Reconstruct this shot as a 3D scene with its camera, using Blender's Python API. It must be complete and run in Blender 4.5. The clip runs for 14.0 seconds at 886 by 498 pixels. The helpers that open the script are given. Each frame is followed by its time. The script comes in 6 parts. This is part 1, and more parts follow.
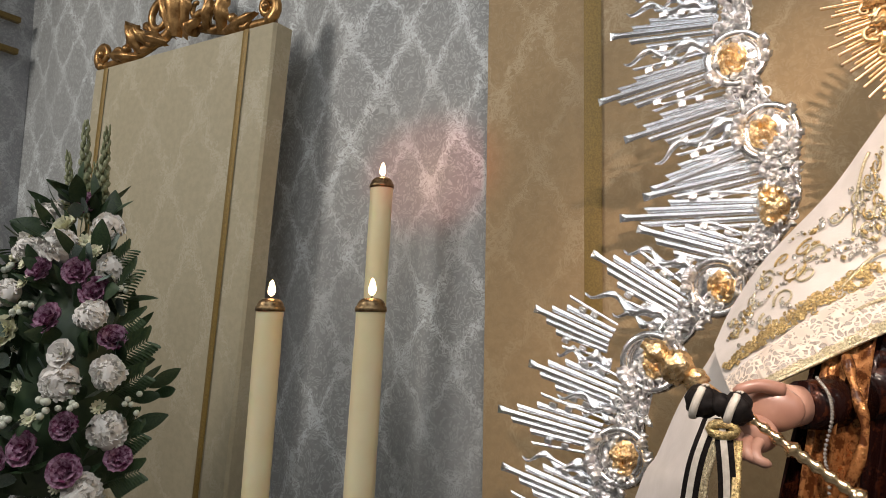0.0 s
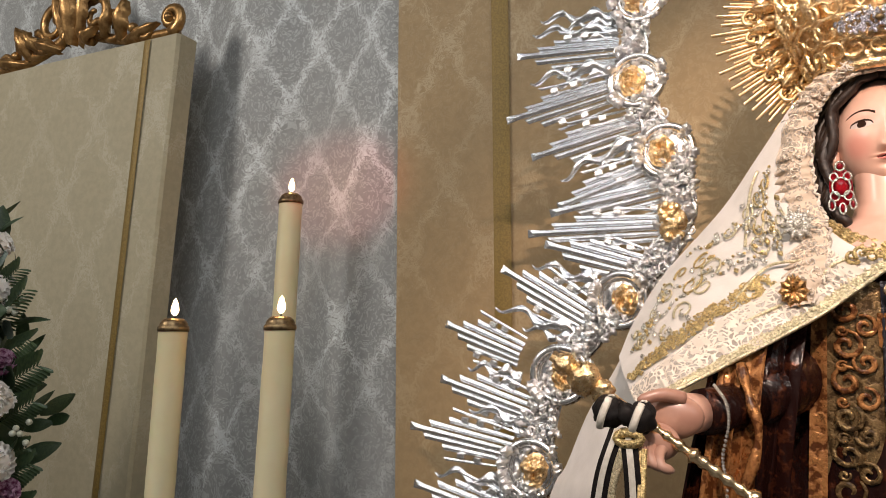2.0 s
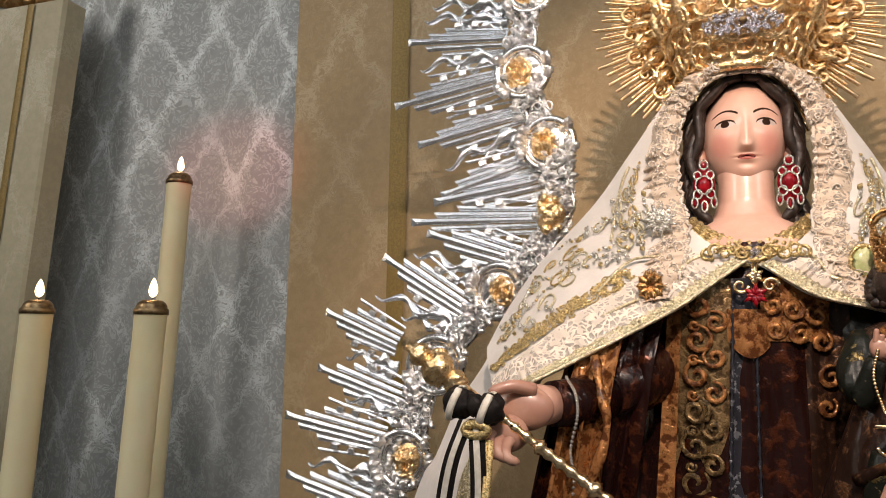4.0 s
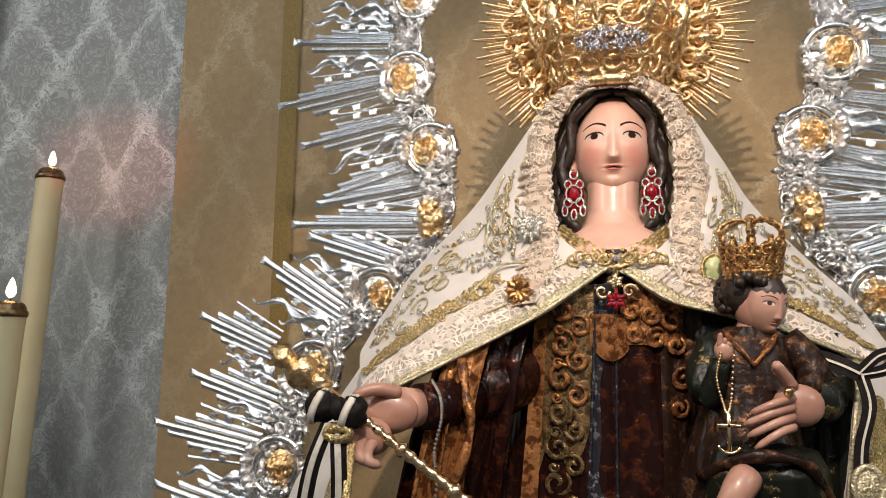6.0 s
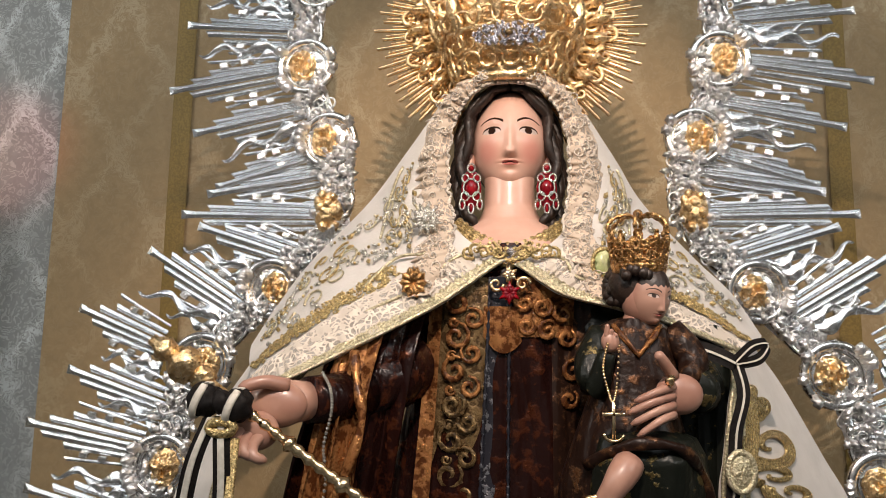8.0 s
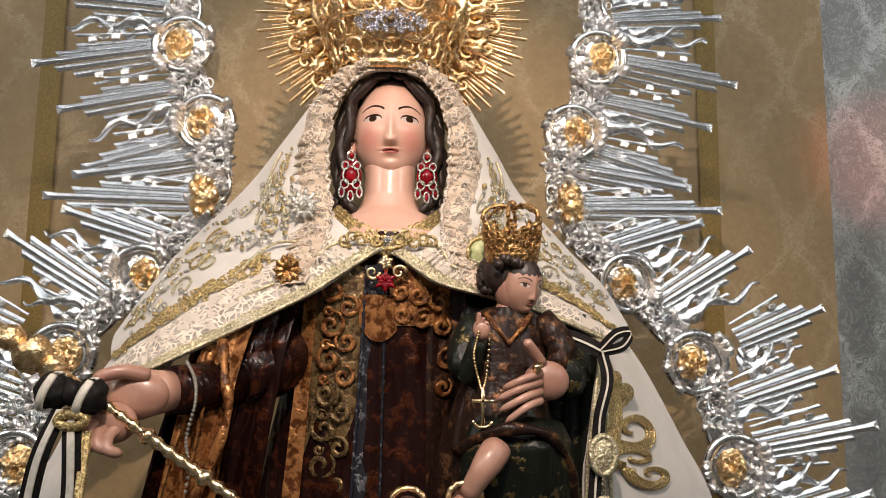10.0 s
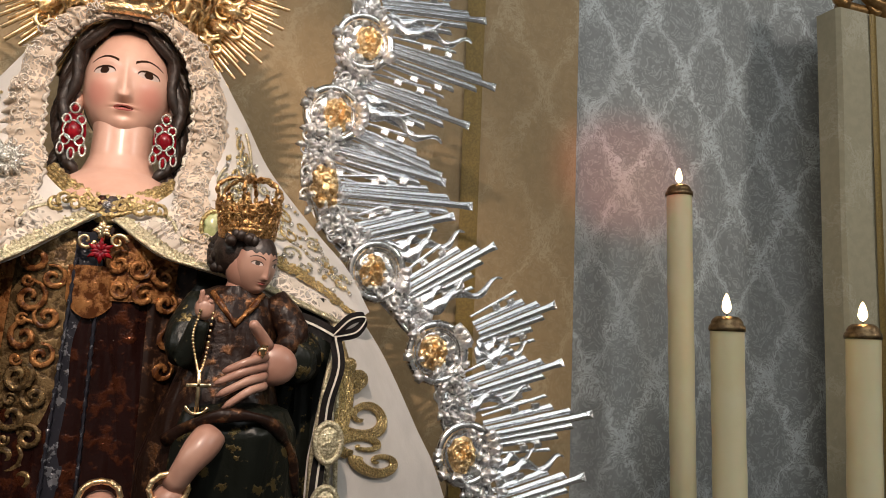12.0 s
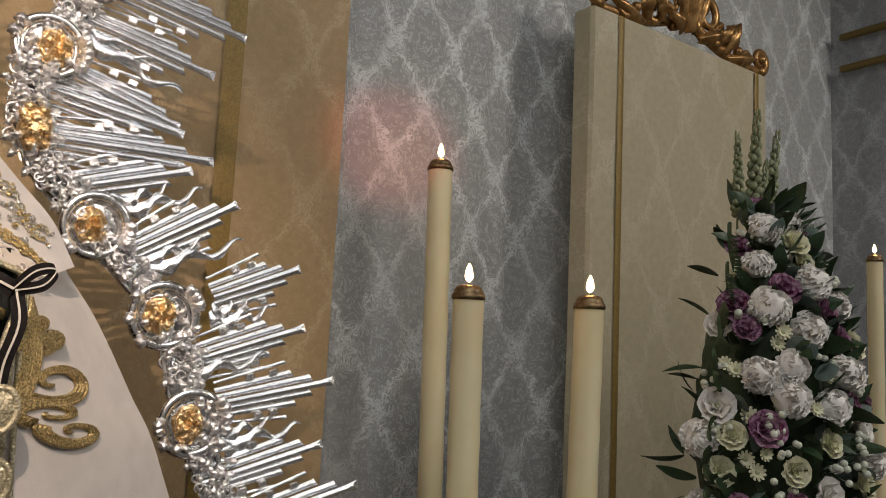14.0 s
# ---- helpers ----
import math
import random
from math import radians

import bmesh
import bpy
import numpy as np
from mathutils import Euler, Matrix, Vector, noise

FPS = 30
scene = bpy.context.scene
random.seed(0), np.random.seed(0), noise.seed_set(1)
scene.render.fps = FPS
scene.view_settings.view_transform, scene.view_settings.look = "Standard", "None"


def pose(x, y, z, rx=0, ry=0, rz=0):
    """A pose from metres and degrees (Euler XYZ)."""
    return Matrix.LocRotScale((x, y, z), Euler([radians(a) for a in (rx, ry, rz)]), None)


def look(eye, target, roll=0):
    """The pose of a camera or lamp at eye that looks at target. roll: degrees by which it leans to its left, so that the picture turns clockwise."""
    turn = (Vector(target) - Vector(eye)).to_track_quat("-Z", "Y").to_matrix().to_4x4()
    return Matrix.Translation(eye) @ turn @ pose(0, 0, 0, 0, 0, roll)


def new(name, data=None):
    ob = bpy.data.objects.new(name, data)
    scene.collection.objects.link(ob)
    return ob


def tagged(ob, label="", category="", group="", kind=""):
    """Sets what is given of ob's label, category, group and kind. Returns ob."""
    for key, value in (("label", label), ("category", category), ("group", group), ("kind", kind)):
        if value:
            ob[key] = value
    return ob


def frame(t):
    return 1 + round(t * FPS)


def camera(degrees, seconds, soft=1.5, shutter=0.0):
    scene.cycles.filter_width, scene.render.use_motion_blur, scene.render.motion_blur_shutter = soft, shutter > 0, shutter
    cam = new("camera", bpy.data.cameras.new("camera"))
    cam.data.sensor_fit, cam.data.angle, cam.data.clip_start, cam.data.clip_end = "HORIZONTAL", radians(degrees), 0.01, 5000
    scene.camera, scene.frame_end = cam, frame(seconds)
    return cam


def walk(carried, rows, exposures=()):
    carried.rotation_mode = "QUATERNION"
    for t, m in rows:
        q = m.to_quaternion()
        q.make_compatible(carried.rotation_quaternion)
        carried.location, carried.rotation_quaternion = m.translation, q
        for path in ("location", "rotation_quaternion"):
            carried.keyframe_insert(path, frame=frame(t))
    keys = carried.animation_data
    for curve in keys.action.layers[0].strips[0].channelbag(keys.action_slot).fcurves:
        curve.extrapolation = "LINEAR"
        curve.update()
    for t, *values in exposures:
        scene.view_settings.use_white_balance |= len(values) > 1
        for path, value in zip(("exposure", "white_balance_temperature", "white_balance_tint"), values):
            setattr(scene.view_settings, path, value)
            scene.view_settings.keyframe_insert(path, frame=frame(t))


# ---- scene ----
cam = camera(61.5, 14.0, soft=0.9)
PATH = [
    (0, (-0.18, 0.34, 1.674), (-1.226, 2.03, 1.897), 1.1),
    (0.5, (-0.188, 0.346, 1.674), (-1.177, 2.07, 1.902), 0.4),
    (1, (-0.197, 0.353, 1.672), (-1.132, 2.106, 1.902), 0.4),
    (1.5, (-0.192, 0.349, 1.673), (-1.082, 2.122, 1.931), 0.2),
    (2, (-0.182, 0.341, 1.674), (-1.015, 2.139, 1.942), -0.1),
    (2.5, (-0.19, 0.344, 1.673), (-0.969, 2.167, 1.94), 0.2),
    (3, (-0.152, 0.379, 1.678), (-0.893, 2.219, 1.927), 0.5),
    (5.5, (-0.045, 0.425, 1.666), (-0.519, 2.35, 1.926), 1.0),
    (6, (-0.027, 0.432, 1.667), (-0.437, 2.371, 1.933), 1.0),
    (6.5, (-0.017, 0.438, 1.667), (-0.375, 2.388, 1.938), 1.0),
    (7, (-0.004, 0.444, 1.663), (-0.301, 2.404, 1.931), 0.9),
    (7.5, (-0.001, 0.455, 1.66), (-0.239, 2.423, 1.926), 0.9),
    (7.7, (-0.007, 0.452, 1.656), (-0.216, 2.423, 1.928), 0.9),
    (10, (0.034, 0.461, 1.646), (0.139, 2.442, 1.902), 0.7),
    (10.5, (0.045, 0.468, 1.644), (0.251, 2.441, 1.902), 1.1),
    (11, (0.066, 0.47, 1.644), (0.413, 2.422, 1.909), 1.6),
    (11.5, (0.094, 0.483, 1.638), (0.584, 2.406, 1.892), 1.9),
    (12, (0.119, 0.497, 1.634), (0.786, 2.365, 1.887), 2.5),
    (12.5, (0.135, 0.493, 1.633), (0.923, 2.314, 1.89), 2.6),
    (13, (0.161, 0.481, 1.628), (1.068, 2.246, 1.877), 2.7),
    (13.5, (0.204, 0.477, 1.612), (1.233, 2.176, 1.842), 2.7),
    (14, (0.253, 0.481, 1.605), (1.399, 2.104, 1.831), 2.8),
]
EXPOSURES = [(0, 0.03, 6850, 16), (3, -0.11, 6950, 16), (6.5, -0.25, 6550, 11), (11, -0.29, 6700, 12), (12.5, -0.38, 6800, 12), (14, -0.36, 7000, 16)]
walk(cam, [(t, look(eye, target, roll)) for t, eye, target, roll in PATH], EXPOSURES)
# ---------- light ----------
world = bpy.data.worlds.new("world")
scene.world = world
world.use_nodes = True
world.node_tree.nodes["Background"].inputs[0].default_value = (0.80, 0.90, 1.0, 1)
world.node_tree.nodes["Background"].inputs[1].default_value = 0.008


def lamp(name, kind, m, watts, color, size=0.1, **extra):
    data = bpy.data.lights.new(name, kind)
    data.energy, data.color = watts, color
    if kind == "AREA":
        data.shape, data.size, data.size_y = "RECTANGLE", size, extra.get("size_y", size)
    else:
        data.shadow_soft_size = size
    if kind == "SPOT":
        data.spot_size, data.spot_blend = radians(extra.get("cone", 60)), 0.6
    ob = new(name, data)
    ob.matrix_world = m
    return ob


# one warm spot high before the image, cool unseen fills over the chapel, a spot on each side, two small red lights on
# the cloth
lamp("image_spot", "SPOT", look((0.0, 0.60, 2.77), (0.0, 2.2, 1.84)), 128, (1.0, 0.80, 0.65), 0.014, cone=68)
# two area fills with no visible source, added to brighten the silver and the fronts
lamp("nave_lamp", "AREA", look((0, -2.2, 4.9), (0, -2.4, 0)), 105, (0.88, 0.95, 1.0), 5.0, size_y=1.6)
lamp("ceiling_lamp", "AREA", look((0, -0.2, 4.7), (0, 1.6, 1.8)), 42, (0.90, 0.96, 1.0), 3.4, size_y=1.5)
for side in (-1, 1):
    lamp("side_ceiling_lamp", "SPOT", look((side * 4.3, -1.1, 4.35), (side * 2.6, 2.5, 2.05)), 320 if side < 0 else 275, (1.0, 0.98, 0.92), 0.42, cone=88)
lamp("red_lamp_left", "SPOT", look((1.7, -1.4, 2.3), (-1.745, 2.76, 2.30)), 400, (1.0, 0.06, 0.04), 0.05, cone=5.6)
lamp("red_lamp_right", "SPOT", look((-1.7, -1.4, 2.3), (1.620, 2.76, 2.27)), 430, (1.0, 0.06, 0.04), 0.05, cone=5.6)


# ---------- materials ----------
class Nodes:
    def __init__(self, name):
        self.mat = bpy.data.materials.new(name)
        self.mat.use_nodes = True
        self.t = self.mat.node_tree
        self.bsdf = self.t.nodes["Principled BSDF"]
        self.out = self.t.nodes["Material Output"]

    def n(self, kind, **props):
        node = self.t.nodes.new(kind)
        for k, v in props.items():
            setattr(node, k, v)
        return node

    def link(self, a, b):
        self.t.links.new(a, b)

    def val(self, x, socket):
        if hasattr(x, "is_output"):
            self.link(x, socket)
        else:
            socket.default_value = x

    def math(self, op, a, b=0.0, c=0.0):
        node = self.n("ShaderNodeMath", operation=op)
        for i, x in enumerate((a, b, c)):
            self.val(x, node.inputs[i])
        return node.outputs[0]

    def ramp(self, x, lo, hi, a=0.0, b=1.0):
        node = self.n("ShaderNodeMapRange", interpolation_type="SMOOTHSTEP")
        for i, v in enumerate((x, lo, hi, a, b)):
            self.val(v, node.inputs[i])
        return node.outputs[0]

    def mix(self, f, a, b):
        node = self.n("ShaderNodeMix", data_type="RGBA")
        self.val(f, node.inputs[0])
        for x, s in ((a, node.inputs[6]), (b, node.inputs[7])):
            if hasattr(x, "is_output"):
                self.link(x, s)
            else:
                s.default_value = (*x, 1)
        return node.outputs[2]

    def coords(self):
        return self.n("ShaderNodeTexCoord").outputs["Object"]

    def noise(self, co, scale, detail=3.0, rough=0.55):
        node = self.n("ShaderNodeTexNoise")
        if co is not None:
            self.link(co, node.inputs["Vector"])
        node.inputs["Scale"].default_value, node.inputs["Detail"].default_value = scale, detail
        node.inputs["Roughness"].default_value = rough
        return node.outputs["Fac"]

    def bump(self, height, strength, distance):
        node = self.n("ShaderNodeBump")
        node.inputs["Strength"].default_value, node.inputs["Distance"].default_value = strength, distance
        self.link(height, node.inputs["Height"])
        self.link(node.outputs[0], self.bsdf.inputs["Normal"])

    def set(self, **kw):
        for k, v in kw.items():
            self.val(v if hasattr(v, "is_output") or not isinstance(v, tuple) else (*v, 1), self.bsdf.inputs[k.replace("_", " ")])
        return self.mat


def simple(name, a, b=None, scale=40.0, rough=0.5, metal=0.0, bump=0.0, dist=0.002, bscale=None, **kw):
    s = Nodes(name)
    co = s.coords()
    f = s.noise(co, scale, 4)
    b = b or tuple(x * 0.8 for x in a)
    s.set(Base_Color=s.mix(s.ramp(f, 0.35, 0.65), a, b), Roughness=s.ramp(s.noise(co, scale * 2.3), 0.3, 0.7, rough * 0.8, rough * 1.2), Metallic=metal)
    if bump:
        s.bump(s.noise(co, bscale or scale * 2, 3), bump, dist)
    return s.set(**kw) if kw else s.mat


def damask(name, ground, figure, wide=0.26, high=0.46, rough=0.42, weave=0.5, lace=1.0, axis="X"):
    """Woven damask: a leafy ogee lattice with mirrored foliage in every cell."""
    s = Nodes(name)
    sep = s.n("ShaderNodeSeparateXYZ")
    co = s.coords()
    s.link(co, sep.inputs[0])
    wob = s.noise(co, 3.0, 2)
    kink, kink2 = s.noise(co, 11.0, 3), s.noise(co, 14.0, 3)
    x = s.math("ADD", s.math("DIVIDE", sep.outputs[axis], wide), s.math("ADD", s.math("MULTIPLY", wob, 0.10), s.math("MULTIPLY", kink, 0.42)))
    z = s.math("ADD", s.math("DIVIDE", sep.outputs["Z"], high), s.math("MULTIPLY", kink2, 0.26))
    row = s.math("FLOOR", s.math("MULTIPLY", z, 2.0))
    xs = s.math("ADD", x, s.math("MULTIPLY", row, 0.5))
    mx = s.math("ABSOLUTE", s.math("SUBTRACT", s.math("FRACT", xs), 0.5))
    mz = s.math("FRACT", s.math("MULTIPLY", z, 2.0))
    vec = s.n("ShaderNodeCombineXYZ")
    s.link(s.math("MULTIPLY", mx, wide * 2), vec.inputs[0])
    s.link(s.math("MULTIPLY", mz, high), vec.inputs[1])
    leaf = s.noise(vec.outputs[0], 19.0, 1.0, 0.4)
    fine = s.noise(vec.outputs[0], 34.0, 1.0, 0.5)
    tau = 2 * math.pi
    g = s.math("ADD", s.math("COSINE", s.math("MULTIPLY", x, tau)), s.math("COSINE", s.math("MULTIPLY", z, tau)))
    ragged = s.math("ADD", s.math("MULTIPLY", s.math("SUBTRACT", fine, 0.5), 2.6), s.math("MULTIPLY", s.math("SUBTRACT", leaf, 0.5), 1.2))
    ragged = s.math("ADD", ragged, s.math("MULTIPLY", s.math("SUBTRACT", s.noise(co, 26.0, 2), 0.5), 1.5))
    g = s.math("ABSOLUTE", s.math("ADD", g, s.math("MULTIPLY", ragged, 0.55)))
    # the stem of the lattice, its fern leaves on both sides, and scrolls that fill the cells
    stem = s.ramp(g, 0.14, 0.04)
    scroll = s.math("ABSOLUTE", s.math("SUBTRACT", s.math("FRACT", s.math("MULTIPLY", leaf, 4.0)), 0.5))
    fern = s.math("ABSOLUTE", s.math("SUBTRACT", s.math("FRACT", s.math("MULTIPLY", fine, 6.0)), 0.5))
    leaves = s.math("MULTIPLY", s.ramp(fern, 0.27, 0.12), s.ramp(g, 0.66, 0.26))
    scrolls = s.math("MULTIPLY", s.ramp(scroll, 0.24, 0.12), s.ramp(fine, 0.34, 0.46))
    lattice = s.math("MAXIMUM", stem, s.math("MULTIPLY", leaves, 0.85))
    fig = s.math("MAXIMUM", lattice, s.math("MULTIPLY", scrolls, 0.40 * lace))
    wear = s.noise(co, 1.7, 3)
    threads = s.n("ShaderNodeTexWave", bands_direction="X" if axis == "X" else "Y")
    s.link(co, threads.inputs[0])
    threads.inputs["Scale"].default_value, threads.inputs["Distortion"].default_value = 190.0, 1.2
    fig = s.math("MULTIPLY", fig, s.ramp(wear, 0.3, 0.6, 0.45, 1.0))
    ground2 = s.mix(s.ramp(s.noise(co, 30.0, 3), 0.35, 0.65), ground, tuple(c * 0.90 for c in ground))
    s.set(Base_Color=s.mix(fig, ground2, figure), Roughness=s.ramp(fig, 0, 1, rough + 0.2, rough))
    s.bump(s.math("ADD", fig, s.math("MULTIPLY", threads.outputs["Fac"], weave)), 0.15, 0.002)
    return s.set(Sheen_Weight=0.25)


def lace_mat(name, color, scale=70.0, cover=0.5):
    s = Nodes(name)
    co = s.coords()
    v = s.n("ShaderNodeTexVoronoi", feature="DISTANCE_TO_EDGE")
    warp = s.n("ShaderNodeTexNoise")
    s.link(co, warp.inputs["Vector"])
    warp.inputs["Scale"].default_value, warp.inputs["Detail"].default_value = scale * 0.45, 2.0
    bent = s.n("ShaderNodeVectorMath", operation="MULTIPLY_ADD")
    s.link(warp.outputs["Color"], bent.inputs[0])
    bent.inputs[1].default_value = (2.4 / scale, 2.4 / scale, 2.4 / scale)
    s.link(co, bent.inputs[2])
    s.link(bent.outputs[0], v.inputs["Vector"])
    v.inputs["Scale"].default_value = scale
    big = s.noise(co, scale * 0.35, 3)
    thread = s.math("MAXIMUM", s.ramp(v.outputs["Distance"], 0.22, 0.08), s.ramp(big, 0.5, 0.56))
    thread = s.math("MAXIMUM", thread, cover)
    s.set(Base_Color=s.mix(s.ramp(big, 0.4, 0.6), color, tuple(c * 0.75 for c in color)), Roughness=0.8)
    s.bump(thread, 0.6, 0.003)
    clear = s.n("ShaderNodeBsdfTransparent")
    mixer = s.n("ShaderNodeMixShader")
    s.link(thread, mixer.inputs[0])
    s.link(clear.outputs[0], mixer.inputs[1])
    s.link(s.bsdf.outputs[0], mixer.inputs[2])
    s.link(mixer.outputs[0], s.out.inputs[0])
    return s.mat


M_WALL = damask("silver_damask", (0.31, 0.325, 0.32), (0.66, 0.71, 0.71))
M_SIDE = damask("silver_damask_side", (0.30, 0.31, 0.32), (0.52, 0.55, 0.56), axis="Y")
M_GOLDCLOTH = damask("gold_damask", (0.38, 0.265, 0.135), (0.47, 0.36, 0.21), 0.30, 0.52, 0.5, 0.8, 0.7)
M_PANELCLOTH = damask("panel_damask", (0.44, 0.39, 0.26), (0.50, 0.46, 0.33), 0.34, 0.6, 0.5, 0.6, 0.15)
M_BRAID = simple("gold_braid", (0.27, 0.18, 0.045), (0.20, 0.13, 0.035), 160, 0.5, 0.2, 0.6, 0.002)
M_FLOOR = simple("marble_floor", (0.17, 0.15, 0.13), (0.12, 0.105, 0.09), 6, 0.4)
M_PLASTER = simple("plaster", (0.46, 0.44, 0.40), (0.40, 0.38, 0.35), 3, 0.8, 0, 0.2, 0.003, 60)
M_SILVER = simple("silver", (0.92, 0.91, 0.90), (0.80, 0.79, 0.78), 55, 0.24, 1.0, 0.35, 0.002, 60)
M_RAY = simple("polished_silver", (0.95, 0.965, 0.98), (0.84, 0.88, 0.92), 30, 0.23, 1.0, 0.22, 0.003, 40)
M_SILVER_CHASED = simple("chased_silver", (0.96, 0.95, 0.95), (0.74, 0.73, 0.74), 130, 0.36, 1.0, 0.6, 0.003, 120)
M_GOLD = simple("gilt_metal", (0.98, 0.75, 0.45), (0.80, 0.53, 0.26), 110, 0.32, 1.0, 0.9, 0.004, 120)
M_GOLD_SMOOTH = simple("polished_gilt", (0.98, 0.76, 0.48), (0.88, 0.63, 0.35), 40, 0.22, 1.0, 0.2, 0.001)
M_GILTWOOD = simple("gilded_wood", (0.46, 0.27, 0.105), (0.26, 0.14, 0.05), 30, 0.38, 0.75, 0.4, 0.003, 50)
M_THREAD = simple("gold_thread", (0.74, 0.56, 0.27), (0.34, 0.25, 0.11), 240, 0.32, 0.85, 1.0, 0.003, 260)
M_THREAD_PALE = simple("pale_gold_thread", (0.74, 0.66, 0.46), (0.40, 0.35, 0.22), 260, 0.34, 0.75, 1.0, 0.003, 260)
M_SEQUIN = simple("sequins", (0.85, 0.83, 0.76), (0.45, 0.43, 0.38), 300, 0.25, 0.8, 1.0, 0.003, 300)
M_CREAM = simple("cream_silk", (0.60, 0.565, 0.53), (0.54, 0.51, 0.475), 14, 0.55, 0, 0.25, 0.002, 180, Sheen_Weight=0.3)
M_LACE = lace_mat("ecru_lace", (0.68, 0.55, 0.43), 85, 0.35)
M_LACE_WHITE = lace_mat("cream_lace", (0.70, 0.62, 0.53), 80, 0.35)
M_WAX = simple("wax", (0.76, 0.68, 0.44), (0.72, 0.63, 0.38), 5, 0.42, 0, 0.1, 0.001, 30, Subsurface_Weight=0.15, Subsurface_Scale=0.03)
M_CAP = simple("brass_cap", (0.26, 0.18, 0.09), (0.13, 0.085, 0.045), 60, 0.42, 0.8, 0.5, 0.002)
M_WICK = simple("wick", (0.03, 0.025, 0.02))
M_BLACK = simple("black_ribbon", (0.006, 0.005, 0.005), (0.012, 0.009, 0.008), 90, 0.7, Specular_IOR_Level=0.2)
M_WHITE_RIBBON = simple("white_ribbon", (0.68, 0.64, 0.56), (0.58, 0.54, 0.46), 90, 0.6)
M_LEAF = simple("dark_leaf", (0.022, 0.05, 0.022), (0.04, 0.075, 0.03), 20, 0.5, 0, 0.3, 0.002)
M_EUCALYPTUS = simple("eucalyptus_leaf", (0.10, 0.15, 0.13), (0.16, 0.21, 0.18), 16, 0.6, 0, 0.2, 0.002)
M_BUD = simple("pale_green_bud", (0.34, 0.38, 0.20), (0.45, 0.46, 0.30), 30, 0.6)
M_PETAL_WHITE = simple("white_petal", (0.84, 0.82, 0.78), (0.76, 0.73, 0.68), 30, 0.7, 0, 0.1, 0.002)
M_PETAL_CREAM = simple("cream_petal", (0.74, 0.72, 0.54), (0.68, 0.68, 0.46), 22, 0.7, 0, 0.1, 0.002)
M_PETAL_PURPLE = simple("purple_petal", (0.12, 0.012, 0.06), (0.46, 0.28, 0.38), 3.5, 0.6)
M_SPIKE = simple("olive_bud", (0.17, 0.20, 0.10), (0.27, 0.29, 0.17), 24, 0.6)
M_BERRY = simple("white_berry", (0.66, 0.68, 0.58), (0.56, 0.60, 0.48), 40, 0.4)
M_RED = simple("red_stone", (0.30, 0.006, 0.012), (0.16, 0.003, 0.008), 60, 0.12)
M_GREEN = simple("green_stone", (0.56, 0.58, 0.34), (0.38, 0.44, 0.20), 60, 0.15)
M_DIAMOND = simple("diamonds", (0.92, 0.90, 0.93), (0.42, 0.39, 0.43), 420, 0.12, 0.9, 1.0, 0.004, 420)


def flame_mat():
    s = Nodes("flame")
    return s.set(Base_Color=(1, 0.8, 0.5), Emission_Color=(1.0, 0.74, 0.42), Emission_Strength=7.0)


def skin_mat(name="painted_skin", a=(0.66, 0.40, 0.31), b=(0.61, 0.355, 0.27), coat=0.32):
    s = Nodes(name)
    co = s.coords()
    base = s.mix(s.ramp(s.noise(co, 18, 3), 0.35, 0.65), a, b)
    for cx in (-0.046, 0.046):
        d = s.n("ShaderNodeVectorMath", operation="DISTANCE")
        s.link(co, d.inputs[0])
        d.inputs[1].default_value = (cx, 1.945, 2.06)
        base = s.mix(s.ramp(d.outputs["Value"], 0.042, 0.008, 0.0, 0.60), base, (0.60, 0.20, 0.16))
    s.set(Base_Color=base, Roughness=0.40)
    return s.set(Coat_Weight=coat, Coat_Roughness=0.20)


def brocade(name, dark, gilt, scale=16.0, lo=0.50, hi=0.56, rough=0.36):
    """Painted and gilded carving: dark glaze over gold leaf."""
    s = Nodes(name)
    co = s.coords()
    warp = s.noise(co, scale, 4, 0.6)
    fold = s.noise(co, 7, 2)
    f = s.math("MULTIPLY", s.ramp(warp, lo, hi), s.ramp(fold, 0.3, 0.6, 0.7, 1.0))
    s.set(Base_Color=s.mix(f, s.mix(s.noise(co, 9, 3), dark, tuple(c * 0.45 for c in dark)), gilt), Roughness=rough, Metallic=s.math("MULTIPLY", f, 0.85))
    squash = s.n("ShaderNodeVectorMath", operation="MULTIPLY")
    s.link(co, squash.inputs[0])
    squash.inputs[1].default_value = (1.0, 1.0, 0.16)
    pleats = s.noise(squash.outputs[0], 42, 1.0)
    relief = s.math("ADD", s.math("MULTIPLY", s.math("ADD", f, s.noise(co, 90, 3)), 0.14), pleats)
    s.bump(relief, 0.55, 0.016)
    return s.set(Specular_IOR_Level=0.20)


M_FLAME = flame_mat()
M_SKIN = skin_mat()
# darker skin for hands and child: the shade there is put into the colour
M_SKIN_SHADED = skin_mat("shaded_painted_skin", (0.42, 0.24, 0.18), (0.33, 0.17, 0.125), 0.2)
M_HAIR = simple("painted_hair", (0.012, 0.007, 0.005), (0.028, 0.015, 0.010), 60, 0.5, 0, 0.6, 0.003, 90)
M_LIP = simple("painted_lip", (0.42, 0.12, 0.10), rough=0.3)
M_IRIS = simple("painted_iris", (0.022, 0.010, 0.006), (0.032, 0.014, 0.008), 30, 0.6, Specular_IOR_Level=0.05)
M_OLDGOLD = simple("old_gilt", (0.66, 0.40, 0.18), (0.36, 0.19, 0.07), 110, 0.30, 1.0, 0.9, 0.004, 160)
M_EYE = simple("painted_eye", (0.58, 0.46, 0.41))
